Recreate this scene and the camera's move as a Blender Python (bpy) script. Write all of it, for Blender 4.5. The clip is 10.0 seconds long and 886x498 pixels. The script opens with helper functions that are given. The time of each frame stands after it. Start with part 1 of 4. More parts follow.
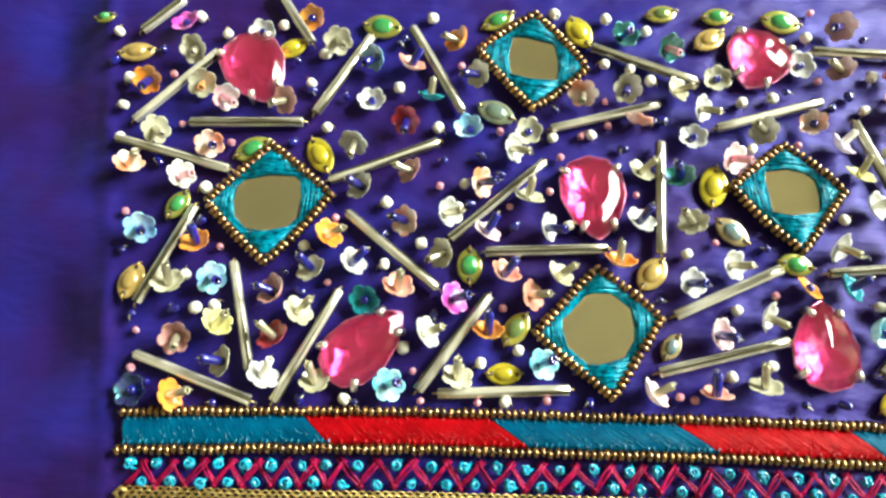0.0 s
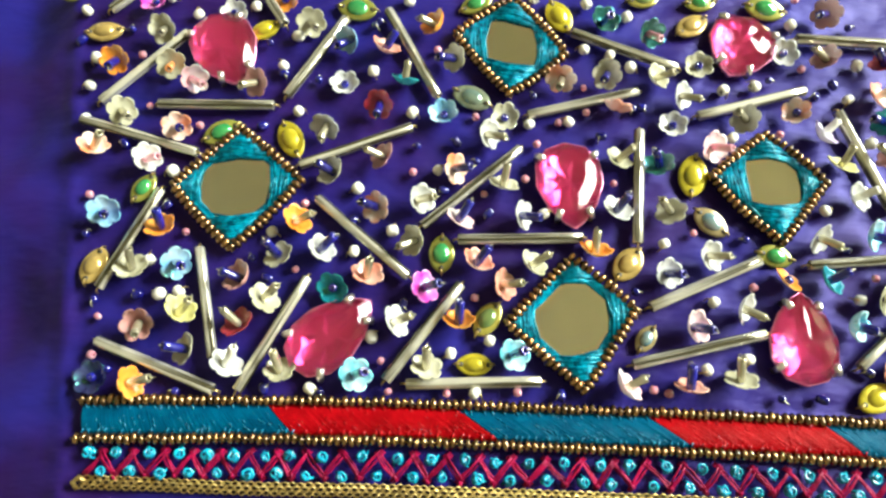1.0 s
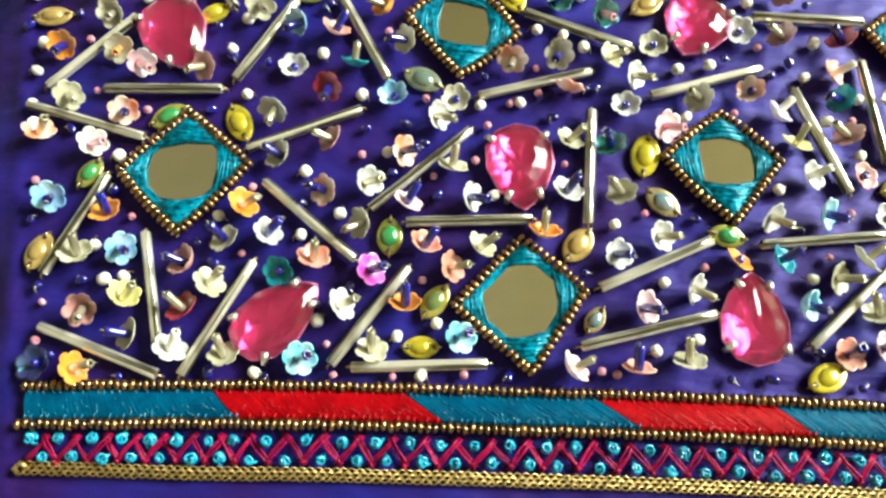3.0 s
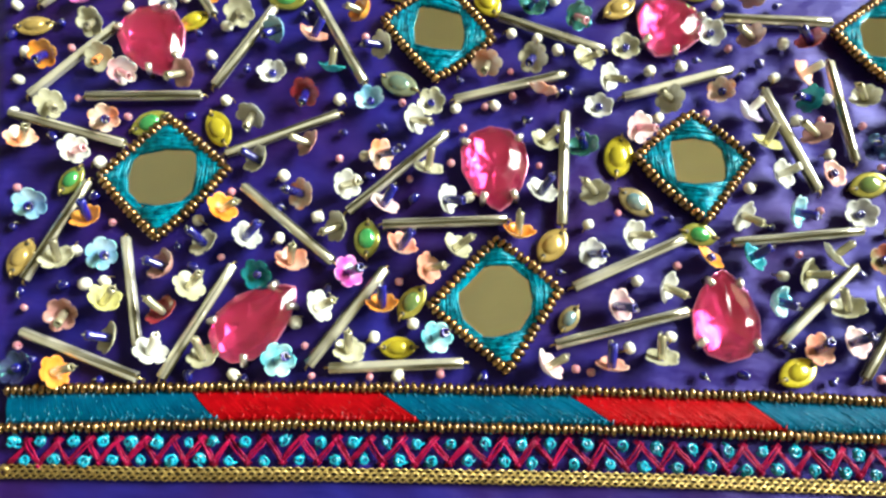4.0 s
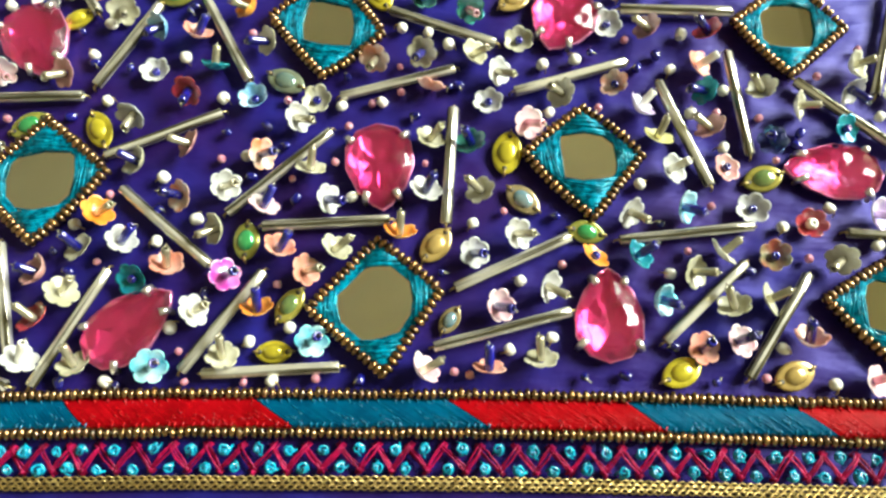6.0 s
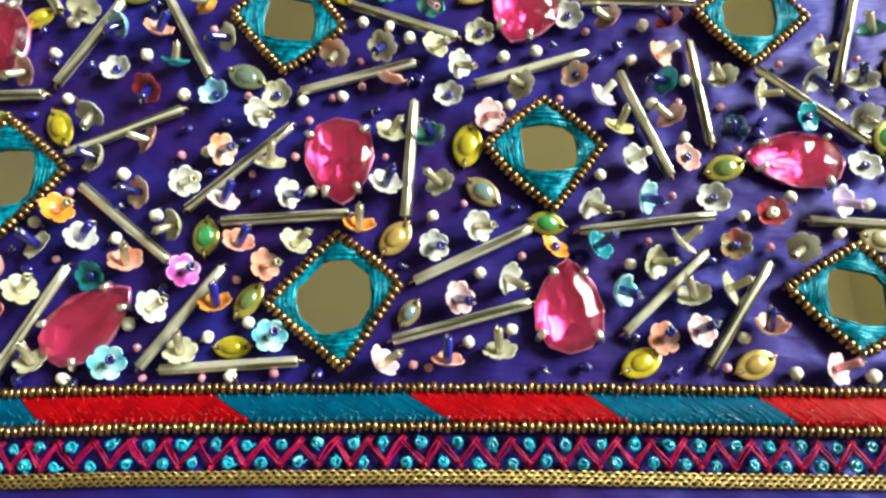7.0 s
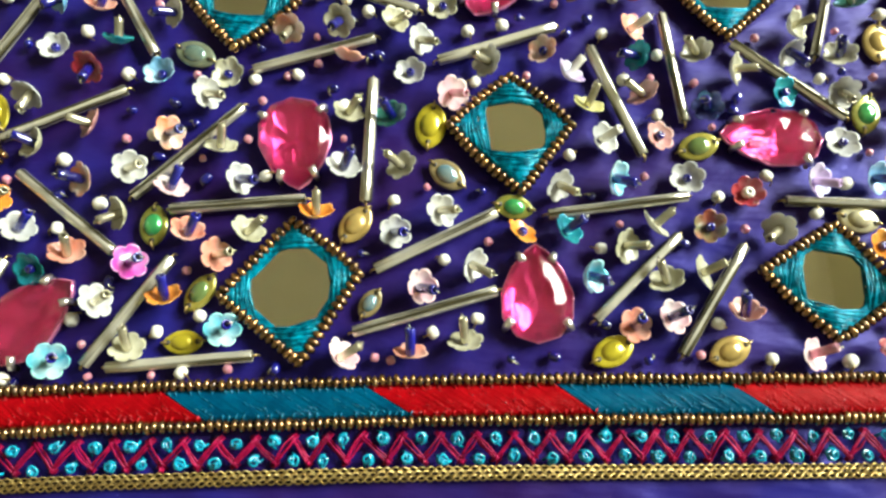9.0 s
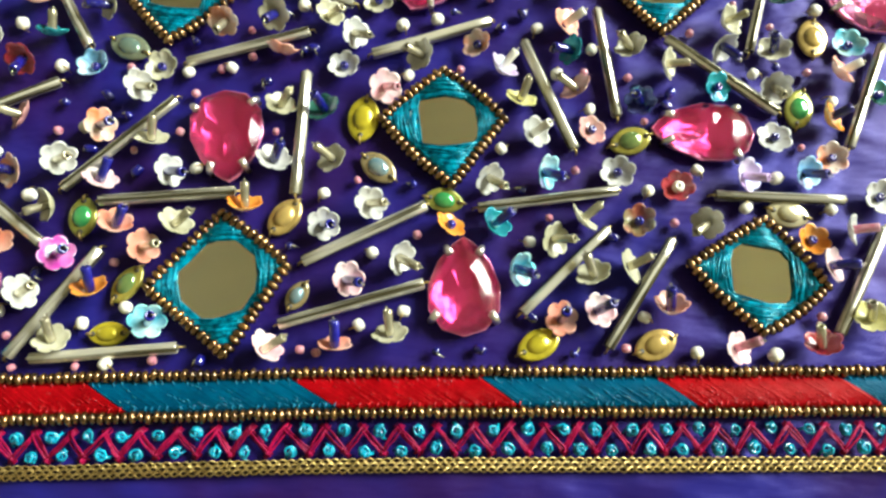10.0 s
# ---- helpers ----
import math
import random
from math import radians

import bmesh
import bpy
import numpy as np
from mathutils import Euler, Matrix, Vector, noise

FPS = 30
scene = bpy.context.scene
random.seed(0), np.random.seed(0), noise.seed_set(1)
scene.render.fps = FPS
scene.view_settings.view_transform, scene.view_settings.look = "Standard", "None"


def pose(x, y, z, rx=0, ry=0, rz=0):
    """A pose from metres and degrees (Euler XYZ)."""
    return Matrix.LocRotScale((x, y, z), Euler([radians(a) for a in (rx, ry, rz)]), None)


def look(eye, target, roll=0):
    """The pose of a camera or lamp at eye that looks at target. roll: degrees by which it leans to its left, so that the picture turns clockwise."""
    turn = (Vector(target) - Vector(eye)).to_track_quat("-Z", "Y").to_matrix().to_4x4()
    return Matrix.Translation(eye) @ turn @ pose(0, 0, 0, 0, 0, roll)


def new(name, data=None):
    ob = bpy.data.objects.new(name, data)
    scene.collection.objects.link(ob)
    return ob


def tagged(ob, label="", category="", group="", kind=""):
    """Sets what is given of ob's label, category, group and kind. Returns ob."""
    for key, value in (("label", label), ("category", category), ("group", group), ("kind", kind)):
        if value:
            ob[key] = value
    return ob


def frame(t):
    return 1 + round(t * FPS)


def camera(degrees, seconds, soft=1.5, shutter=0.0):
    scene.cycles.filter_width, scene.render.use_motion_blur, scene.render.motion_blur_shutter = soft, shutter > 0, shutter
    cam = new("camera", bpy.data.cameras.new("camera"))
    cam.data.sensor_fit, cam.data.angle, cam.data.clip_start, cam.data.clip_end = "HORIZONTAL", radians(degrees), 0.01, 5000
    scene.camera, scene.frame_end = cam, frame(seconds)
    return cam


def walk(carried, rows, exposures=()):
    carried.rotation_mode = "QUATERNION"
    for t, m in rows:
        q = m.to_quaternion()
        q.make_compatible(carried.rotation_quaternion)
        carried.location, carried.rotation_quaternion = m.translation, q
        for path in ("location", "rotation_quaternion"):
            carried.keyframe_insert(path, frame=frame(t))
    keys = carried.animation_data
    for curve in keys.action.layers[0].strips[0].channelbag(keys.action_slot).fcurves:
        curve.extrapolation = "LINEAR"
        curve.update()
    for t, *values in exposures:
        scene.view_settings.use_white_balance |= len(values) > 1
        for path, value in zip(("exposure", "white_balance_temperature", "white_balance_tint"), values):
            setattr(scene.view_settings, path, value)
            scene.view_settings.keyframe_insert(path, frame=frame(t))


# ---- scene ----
cam = camera(65, 10.0, soft=2.6)
PATH = [
    (0, -0.010360, -0.048607, 0.115832, 18.410, -0.254, 1.066),
    (0.5, -0.008225, -0.047987, 0.113535, 18.080, -0.330, 1.214),
    (1, -0.005976, -0.048691, 0.112799, 17.935, -0.650, 1.531),
    (1.5, -0.001936, -0.046566, 0.111661, 17.821, -0.509, 1.528),
    (2, 0.000714, -0.047892, 0.110997, 17.552, -0.472, 1.630),
    (2.5, 0.002135, -0.048917, 0.111123, 17.528, -0.251, 1.435),
    (2.7, 0.002669, -0.049421, 0.110929, 17.493, -0.293, 1.297),
    (3.8, 0.005752, -0.050967, 0.112549, 17.661, -0.172, 0.589),
    (4, 0.006956, -0.050766, 0.112856, 17.710, -0.209, 0.413),
    (4.5, 0.009645, -0.050048, 0.113254, 17.764, -0.004, 0.251),
    (5, 0.015001, -0.048750, 0.111617, 17.445, 0.272, 0.061),
    (5.5, 0.020904, -0.048015, 0.110995, 17.079, 0.152, 0.042),
    (5.7, 0.023673, -0.047904, 0.110962, 16.854, 0.091, -0.089),
    (6.8, 0.033194, -0.050348, 0.110811, 17.159, 0.763, -0.606),
    (7, 0.034234, -0.049893, 0.110066, 17.149, 0.622, -0.866),
    (7.5, 0.034958, -0.047970, 0.109463, 17.208, -0.172, -1.186),
    (8, 0.034699, -0.047138, 0.108336, 17.072, -0.110, -1.529),
    (8.5, 0.036576, -0.047064, 0.106659, 16.107, -0.110, -1.237),
    (9, 0.037449, -0.047323, 0.105172, 15.419, -0.518, -1.995),
    (9.5, 0.040390, -0.048143, 0.108334, 15.176, 0.690, -1.871),
    (10, 0.048266, -0.048978, 0.104976, 15.538, -0.712, -1.812),
]
walk(cam, [(t, pose(*p)) for t, *p in PATH], exposures=[(0, 0.38), (0.6, 0.25), (2, 0.25), (4.5, 0.2), (6, 0.1), (8, -0.05), (10, -0.1)])

# ---- world, light, exposure ----
world = bpy.data.worlds.new("room_air")
world.use_nodes = True
world.node_tree.nodes["Background"].inputs[0].default_value = (0.55, 0.6, 0.7, 1)
world.node_tree.nodes["Background"].inputs[1].default_value = 0.0
scene.world = world


def area_lamp(name, eye, target, width, height, power, colour):
    data = bpy.data.lights.new(name, "AREA")
    data.shape, data.size, data.size_y, data.energy, data.color = "RECTANGLE", width, height, power, colour
    ob = new(name, data)
    ob.matrix_world = look(eye, target)
    return ob


window_light = area_lamp("window_light", (1.26, 0.52, 0.84), (0.62, 0.26, 0.0), 1.0, 0.55, 92, (0.94, 1.0, 0.93))

# ---- materials ----


def mat(name, c1, c2=None, scale=300.0, rough=0.5, metal=0.0, coat=0.0, bump=0.0, bump_scale=2000.0, sheen=0.0,
        trans=0.0, ior=1.5, vary=0.0, detail=3.0, stretch=None, spec=0.5, low=0.35, high=0.65, glow=0.0, tint=None, film=0):
    """A surface with two colours blotched together, grain in its relief and its gloss, and a little change from piece to piece."""
    m = bpy.data.materials.new(name)
    m.use_nodes = True
    nt = m.node_tree
    b = nt.nodes["Principled BSDF"]
    co = nt.nodes.new("ShaderNodeTexCoord")
    mp = nt.nodes.new("ShaderNodeMapping")
    nt.links.new(co.outputs["Object"], mp.inputs[0])
    if stretch:
        mp.inputs["Scale"].default_value = stretch
    n1 = nt.nodes.new("ShaderNodeTexNoise")
    n1.inputs["Scale"].default_value, n1.inputs["Detail"].default_value = scale, detail
    nt.links.new(mp.outputs[0], n1.inputs["Vector"])
    ramp = nt.nodes.new("ShaderNodeValToRGB")
    ramp.color_ramp.elements[0].position, ramp.color_ramp.elements[1].position = low, high
    ramp.color_ramp.elements[0].color = (*c1, 1)
    ramp.color_ramp.elements[1].color = (*(c2 or [c * 0.8 for c in c1]), 1)
    nt.links.new(n1.outputs["Fac"], ramp.inputs[0])
    out = ramp.outputs[0]
    if vary:
        info = nt.nodes.new("ShaderNodeObjectInfo")
        rng = nt.nodes.new("ShaderNodeMapRange")
        rng.inputs[3].default_value, rng.inputs[4].default_value = 1 - vary, 1 + vary
        hsv = nt.nodes.new("ShaderNodeHueSaturation")
        nt.links.new(info.outputs["Random"], rng.inputs[0])
        nt.links.new(rng.outputs[0], hsv.inputs["Value"])
        nt.links.new(out, hsv.inputs["Color"])
        out = hsv.outputs[0]
    nt.links.new(out, b.inputs["Base Color"])
    r = nt.nodes.new("ShaderNodeMapRange")
    r.inputs[3].default_value, r.inputs[4].default_value = max(0.02, rough * 0.75), min(1, rough * 1.25)
    nt.links.new(n1.outputs["Fac"], r.inputs[0])
    nt.links.new(r.outputs[0], b.inputs["Roughness"])
    b.inputs["Metallic"].default_value = metal
    b.inputs["Coat Weight"].default_value = coat
    b.inputs["Coat Roughness"].default_value = 0.06
    b.inputs["Sheen Weight"].default_value = sheen
    b.inputs["Transmission Weight"].default_value = trans
    b.inputs["IOR"].default_value = ior
    b.inputs["Specular IOR Level"].default_value = spec
    if film:
        b.inputs["Thin Film Thickness"].default_value = film
        b.inputs["Thin Film IOR"].default_value = 1.7
    if tint:
        b.inputs["Specular Tint"].default_value = (*tint, 1)
    if glow:  # light that soaks through thin plastic
        b.inputs["Subsurface Weight"].default_value = glow
        b.inputs["Subsurface Radius"].default_value = (1, 1, 1)
        b.inputs["Subsurface Scale"].default_value = 0.0012
    if bump:
        n2 = nt.nodes.new("ShaderNodeTexNoise")
        n2.inputs["Scale"].default_value = bump_scale
        nt.links.new(mp.outputs[0], n2.inputs["Vector"])
        bp = nt.nodes.new("ShaderNodeBump")
        bp.inputs["Strength"].default_value, bp.inputs["Distance"].default_value = bump, 0.0002
        nt.links.new(n2.outputs["Fac"], bp.inputs["Height"])
        nt.links.new(bp.outputs[0], b.inputs["Normal"])
    return m


def cloth_material():
    m = mat("purple_satin_cloth", (0.014, 0.012, 0.150), (0.019, 0.005, 0.066), 45, 0.42, detail=6, spec=0.5, tint=(0.32, 0.29, 1.0))
    nt = m.node_tree
    b = nt.nodes["Principled BSDF"]
    b.inputs["Sheen Tint"].default_value = (0.5, 0.45, 1.0, 1)
    b.inputs["Sheen Roughness"].default_value = 0.4
    co = nt.nodes.new("ShaderNodeTexCoord")
    height = None
    for axis in ("X", "Y"):
        wv = nt.nodes.new("ShaderNodeTexWave")
        wv.bands_direction = axis
        wv.inputs["Scale"].default_value, wv.inputs["Distortion"].default_value = 1700, 3.0
        nt.links.new(co.outputs["Object"], wv.inputs["Vector"])
        if height is None:
            height = wv.outputs["Fac"]
        else:
            add = nt.nodes.new("ShaderNodeMath")
            nt.links.new(height, add.inputs[0])
            nt.links.new(wv.outputs["Fac"], add.inputs[1])
            height = add.outputs[0]
    bp = nt.nodes.new("ShaderNodeBump")
    bp.inputs["Strength"].default_value, bp.inputs["Distance"].default_value = 0.12, 0.0001
    nt.links.new(height, bp.inputs["Height"])
    # small puckers pulled by the sewing
    mp = nt.nodes.new("ShaderNodeMapping")
    mp.inputs["Scale"].default_value = (1.0, 2.4, 1.0)
    pucker = nt.nodes.new("ShaderNodeTexNoise")
    pucker.inputs["Scale"].default_value, pucker.inputs["Detail"].default_value = 105, 2.5
    nt.links.new(co.outputs["Object"], mp.inputs[0])
    nt.links.new(mp.outputs[0], pucker.inputs["Vector"])
    fold = nt.nodes.new("ShaderNodeBump")
    fold.inputs["Strength"].default_value, fold.inputs["Distance"].default_value = 0.40, 0.0013
    nt.links.new(pucker.outputs["Fac"], fold.inputs["Height"])
    nt.links.new(bp.outputs[0], fold.inputs["Normal"])
    nt.links.new(fold.outputs[0], b.inputs["Normal"])
    return m


CLOTH = cloth_material()
CEILING = mat("khaki_ceiling", (0.84, 0.80, 0.52), (0.78, 0.74, 0.47), 3, 0.9)
PLASTER = mat("cream_plaster", (0.50, 0.47, 0.34), (0.45, 0.42, 0.30), 3, 0.9, bump=0.2, bump_scale=40)
FLOOR = mat("brown_floor", (0.24, 0.20, 0.15), (0.18, 0.15, 0.11), 5, 0.6)
BRASS = mat("antique_gold_bead", (0.28, 0.155, 0.048), (0.11, 0.055, 0.017), 700, 0.16, metal=0.85, coat=1.0, vary=0.4)
GOLD_THREAD = mat("gold_zari", (0.72, 0.55, 0.22), (0.38, 0.26, 0.08), 1500, 0.35, metal=0.9, bump=0.3, bump_scale=3000)
BRAID_GAPS = mat("braid_gap_shade", (0.05, 0.03, 0.014), (0.02, 0.012, 0.008), 1500, 0.5, metal=0.6)
# lengthwise streaks put the tube's bright and dark reflections into the colour
SILVER = mat("silver_glass_painted_streaks", (0.78, 0.75, 0.62), (0.08, 0.07, 0.035), 1700, 0.22, metal=0.62, coat=0.55, vary=0.15,
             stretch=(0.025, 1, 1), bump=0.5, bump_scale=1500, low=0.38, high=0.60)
STEM_SILVER = mat("silver_stem_glass", (0.56, 0.52, 0.38), (0.34, 0.31, 0.20), 500, 0.24, metal=0.7, coat=0.5, vary=0.15)
BLUE_GLASS = mat("ink_blue_glass", (0.004, 0.004, 0.085), (0.009, 0.010, 0.24), 500, 0.10, coat=1.0, vary=0.3, metal=0.1)
PINK_GLASS = mat("pink_glass", (0.78, 0.22, 0.32), (0.90, 0.58, 0.62), 600, 0.08, coat=1.0, vary=0.2, trans=0.45)
WHITE_GLASS = mat("white_glass", (0.80, 0.78, 0.69), (0.70, 0.67, 0.56), 500, 0.22, coat=0.6, vary=0.06)
# near-black colour that paints the shade inside holes
HOLE_SHADE = mat("painted_hole_shade", (0.045, 0.038, 0.025), (0.02, 0.016, 0.012), 600, 0.5)
MIRROR = mat("cut_mirror", (0.80, 0.79, 0.74), (0.77, 0.76, 0.71), 60, 0.03, metal=1.0)
TEAL_THREAD = mat("turquoise_silk", (0.0, 0.20, 0.29), (0.0, 0.055, 0.09), 900, 0.19, vary=0.5, spec=0.6, tint=(0.15, 0.92, 1.0), bump=0.5, bump_scale=1800)
BAND_TEAL = mat("teal_silk", (0.0, 0.072, 0.142), (0.0, 0.046, 0.100), 350, 0.34, spec=0.11, tint=(0.25, 0.85, 1.0))
BAND_RED = mat("red_silk", (0.33, 0.002, 0.005), (0.22, 0.001, 0.003), 350, 0.34, spec=0.11, tint=(1.0, 0.35, 0.3))
# paler than the band's silk: glints on its strands put into the colour
GLINT_TEAL = mat("teal_silk_glint", (0.01, 0.20, 0.33), (0.005, 0.13, 0.24), 900, 0.22, spec=0.7)
GLINT_RED = mat("red_silk_glint", (0.58, 0.012, 0.015), (0.45, 0.006, 0.01), 900, 0.22, spec=0.7)
KNOT = mat("cyan_knot_silk", (0.004, 0.33, 0.48), (0.001, 0.14, 0.24), 900, 0.22, coat=0.6, vary=0.2, bump=0.4, bump_scale=2500)
STITCH = mat("crimson_silk", (0.30, 0.004, 0.045), (0.16, 0.002, 0.024), 900, 0.34, spec=0.35, tint=(1.0, 0.4, 0.6), vary=0.3, bump=0.4, bump_scale=2500)
GEM = mat("pink_crystal", (0.98, 0.42, 0.66), (0.97, 0.35, 0.60), 220, 0.09, ior=1.5, trans=1.0)
FOIL = mat("pink_foil", (0.97, 0.38, 0.62), (0.90, 0.26, 0.50), 300, 0.18, metal=0.75)
CLAW = mat("steel_claw", (0.90, 0.86, 0.80), (0.75, 0.68, 0.62), 500, 0.3, metal=0.9)

# colour of the petals, and a second one blotched in to paint their sheen
TINTS = {
    "white": ((0.568, 0.559, 0.499), (0.413, 0.421, 0.396)), "cream": ((0.516, 0.499, 0.353), (0.361, 0.344, 0.215)),
    "grey": ((0.473, 0.43, 0.413), (0.619, 0.31, 0.31)), "rose": ((0.516, 0.232, 0.215), (0.413, 0.224, 0.181)),
    "peach": ((0.722, 0.619, 0.516), (0.705, 0.206, 0.0774)), "orange": ((0.74, 0.206, 0.0172), (0.705, 0.31, 0.0516)),
    "salmon": ((0.688, 0.215, 0.129), (0.671, 0.378, 0.292)), "red": ((0.275, 0.0172, 0.0301), (0.387, 0.0516, 0.0516)),
    "pink": ((0.705, 0.361, 0.396), (0.705, 0.585, 0.55)), "magenta": ((0.568, 0.0172, 0.361), (0.688, 0.172, 0.473)),
    "lilac": ((0.516, 0.361, 0.645), (0.705, 0.636, 0.688)), "blue": ((0.138, 0.378, 0.619), (0.413, 0.602, 0.688)),
    "cyan": ((0.043, 0.361, 0.464), (0.447, 0.654, 0.636)), "teal": ((0.0043, 0.129, 0.181), (0.0172, 0.232, 0.249)),
    "green": ((0.00688, 0.0688, 0.0473), (0.043, 0.146, 0.0946)), "yellow": ((0.602, 0.568, 0.189), (0.516, 0.482, 0.224)),
    "navy": ((0.0129, 0.012, 0.0602), (0.043, 0.043, 0.12)), "olive": ((0.146, 0.155, 0.0688), (0.275, 0.0602, 0.0344)), "steel": ((0.172, 0.206, 0.275), (0.275, 0.275, 0.292)),
}
PEARLY = ("blue", "cyan", "lilac", "magenta", "teal", "green", "grey", "steel", "navy")
PETAL = {k: mat(k + "_sequin", a, b, 230, 0.24, coat=0.2, vary=0.1, spec=0.45, glow=0.15, film=380 if k in PEARLY else 0) for k, (a, b) in TINTS.items()}
NAVETTE = {k: mat(k + "_lustre", c, [v * 0.6 for v in c], 260, 0.22, metal=0.45, coat=0.8, vary=0.1) for k, c in {
    "gold": (0.60, 0.42, 0.13), "yellow": (0.72, 0.60, 0.04), "green": (0.36, 0.36, 0.07), "olive": (0.42, 0.37, 0.07),
    "steel": (0.40, 0.31, 0.15), "cream": (0.72, 0.66, 0.42), "moss": (0.26, 0.30, 0.20)}.items()}
DOME = {"gold": NAVETTE["gold"], "yellow": NAVETTE["yellow"], "cream": NAVETTE["cream"],
        "moss": mat("moss_dome", (0.13, 0.22, 0.19), (0.25, 0.31, 0.22), 300, 0.15, metal=0.4, coat=1.0),
        "green": mat("emerald_dome", (0.03, 0.30, 0.09), (0.10, 0.42, 0.12), 300, 0.15, metal=0.4, coat=1.0),
        "olive": mat("leaf_dome", (0.13, 0.22, 0.07), (0.24, 0.30, 0.09), 300, 0.15, metal=0.4, coat=1.0),
        "steel": mat("grey_dome", (0.12, 0.26, 0.32), (0.36, 0.38, 0.32), 300, 0.15, metal=0.4, coat=1.0)}
STEM = {"silver": STEM_SILVER, "blue": BLUE_GLASS, "pink": PINK_GLASS, "white": WHITE_GLASS,
        "lilac": mat("lilac_glass", (0.62, 0.42, 0.72), None, 500, 0.1, coat=1.0),
        "orange": mat("orange_glass", (0.75, 0.28, 0.08), None, 500, 0.1, coat=1.0)}

# ---- building helpers (shapes in millimetres) ----
MM = 0.001


class Shape:
    def __init__(self):
        self.v, self.f = [], []

    def grid(self, rows, closed=False):
        """Rows of equal length joined by quads; closed: each row is a loop."""
        base, n = len(self.v), len(rows[0])
        for row in rows:
            self.v.extend(row)
        for i in range(len(rows) - 1):
            for j in range(n if closed else n - 1):
                a, b = base + i * n + j, base + i * n + (j + 1) % n
                self.f.append((a, b, b + n, a + n))
        return base

    def lathe(self, profile, seg=12):
        """profile: (along x, radius)."""
        self.grid([[(x, r * math.cos(2 * math.pi * k / seg), r * math.sin(2 * math.pi * k / seg)) for k in range(seg)] for x, r in profile], True)
        return self

    def tube(self, pts, r, seg=6):
        rows = []
        pts = [Vector(p) for p in pts]
        for i, p in enumerate(pts):
            d = (pts[min(i + 1, len(pts) - 1)] - pts[max(i - 1, 0)]).normalized()
            side = d.cross(Vector((0, 0, 1)))
            side = side.normalized() if side.length > 1e-4 else Vector((1, 0, 0))
            up = side.cross(d)
            rad = r(i / (len(pts) - 1)) if callable(r) else r
            rows.append([tuple(p + rad * (math.cos(2 * math.pi * k / seg) * side + math.sin(2 * math.pi * k / seg) * up)) for k in range(seg)])
        base = self.grid(rows, True)
        self.f.append(tuple(base + k for k in range(seg))[::-1])
        self.f.append(tuple(base + (len(pts) - 1) * seg + k for k in range(seg)))
        return self

    def mesh(self, name, material, smooth=True):
        me = bpy.data.meshes.new(name)
        me.from_pydata([(x * MM, y * MM, z * MM) for x, y, z in self.v], [], self.f)
        me.polygons.foreach_set("use_smooth", [smooth] * len(me.polygons))
        me.materials.append(material)
        me.validate()
        me.update()
        return me


def at(x, y, z, turn=None):
    m = Matrix.Translation((x * MM, y * MM, z * MM))
    return m @ turn if turn else m


def spin(a):
    return Matrix.Rotation(a, 4, "Z")


def part(name, me, parent, m=None, label=""):
    ob = new(name, me)
    ob.parent = parent
    if m:
        ob.matrix_basis = m
    return tagged(ob, label)


def thing(name, m, label, category, group="", me=None):
    ob = new(name, me)
    if me is None:
        ob.empty_display_size = 0.002
    ob.matrix_basis = m
    return tagged(ob, label, category, group)


rnd = random.Random(7)

# ---- unseen room added round the cloth, to bounce light and fill the mirrors ----


def box(name, lo, hi, material):
    s = Shape()
    x0, y0, z0 = [v * 1000 for v in lo]
    x1, y1, z1 = [v * 1000 for v in hi]
    s.v = [(x0, y0, z0), (x1, y0, z0), (x1, y1, z0), (x0, y1, z0), (x0, y0, z1), (x1, y0, z1), (x1, y1, z1), (x0, y1, z1)]
    s.f = [(3, 2, 1, 0), (4, 5, 6, 7), (0, 1, 5, 4), (1, 2, 6, 5), (2, 3, 7, 6), (3, 0, 4, 7)]
    return tagged(new(name, s.mesh(name, material, False)), kind="structure")


box("floor", (-2.0, -1.8, -0.12), (1.4, 2.3, -0.012), FLOOR)
box("ceiling", (-2.0, -1.8, 2.2), (1.4, 2.3, 2.3), CEILING)
box("wall_south", (-2.1, -1.9, -0.12), (1.5, -1.8, 2.3), PLASTER)
box("wall_north", (-2.1, 2.3, -0.12), (1.5, 2.4, 2.3), PLASTER)
box("wall_west", (-2.1, -1.8, -0.12), (-2.0, 2.3, 2.3), PLASTER)


def window_wall():
    """The east wall in one mesh, with the window's opening through it."""
    s = Shape()
    ys, zs = (-1800, -60, 1100, 2300), (-120, 500, 1180, 2300)
    for i in range(3):
        for k in range(3):
            if i == 1 and k == 1:
                continue
            b = len(s.v)
            for x in (1400, 1500):
                s.v += [(x, ys[i], zs[k]), (x, ys[i + 1], zs[k]), (x, ys[i + 1], zs[k + 1]), (x, ys[i], zs[k + 1])]
            s.f += [(b + 3, b + 2, b + 1, b), (b + 4, b + 5, b + 6, b + 7)]
    b = len(s.v)
    for x in (1400, 1500):
        s.v += [(x, -60, 500), (x, 1100, 500), (x, 1100, 1180), (x, -60, 1180)]
    s.f += [(b + k, b + (k + 1) % 4, b + 4 + (k + 1) % 4, b + 4 + k) for k in range(4)]
    tagged(new("wall_east", s.mesh("wall_east", CEILING, False)), kind="structure")


window_wall()

# ---- the cloth ----


def edge_x(y):
    """Where the embroidery ends and the plain cloth begins."""
    return -64.0 - 0.15 * (y + 40)


def ramp(v, a, b):
    k = min(1, max(0, (v - a) / (b - a)))
    return k * k * (3 - 2 * k)


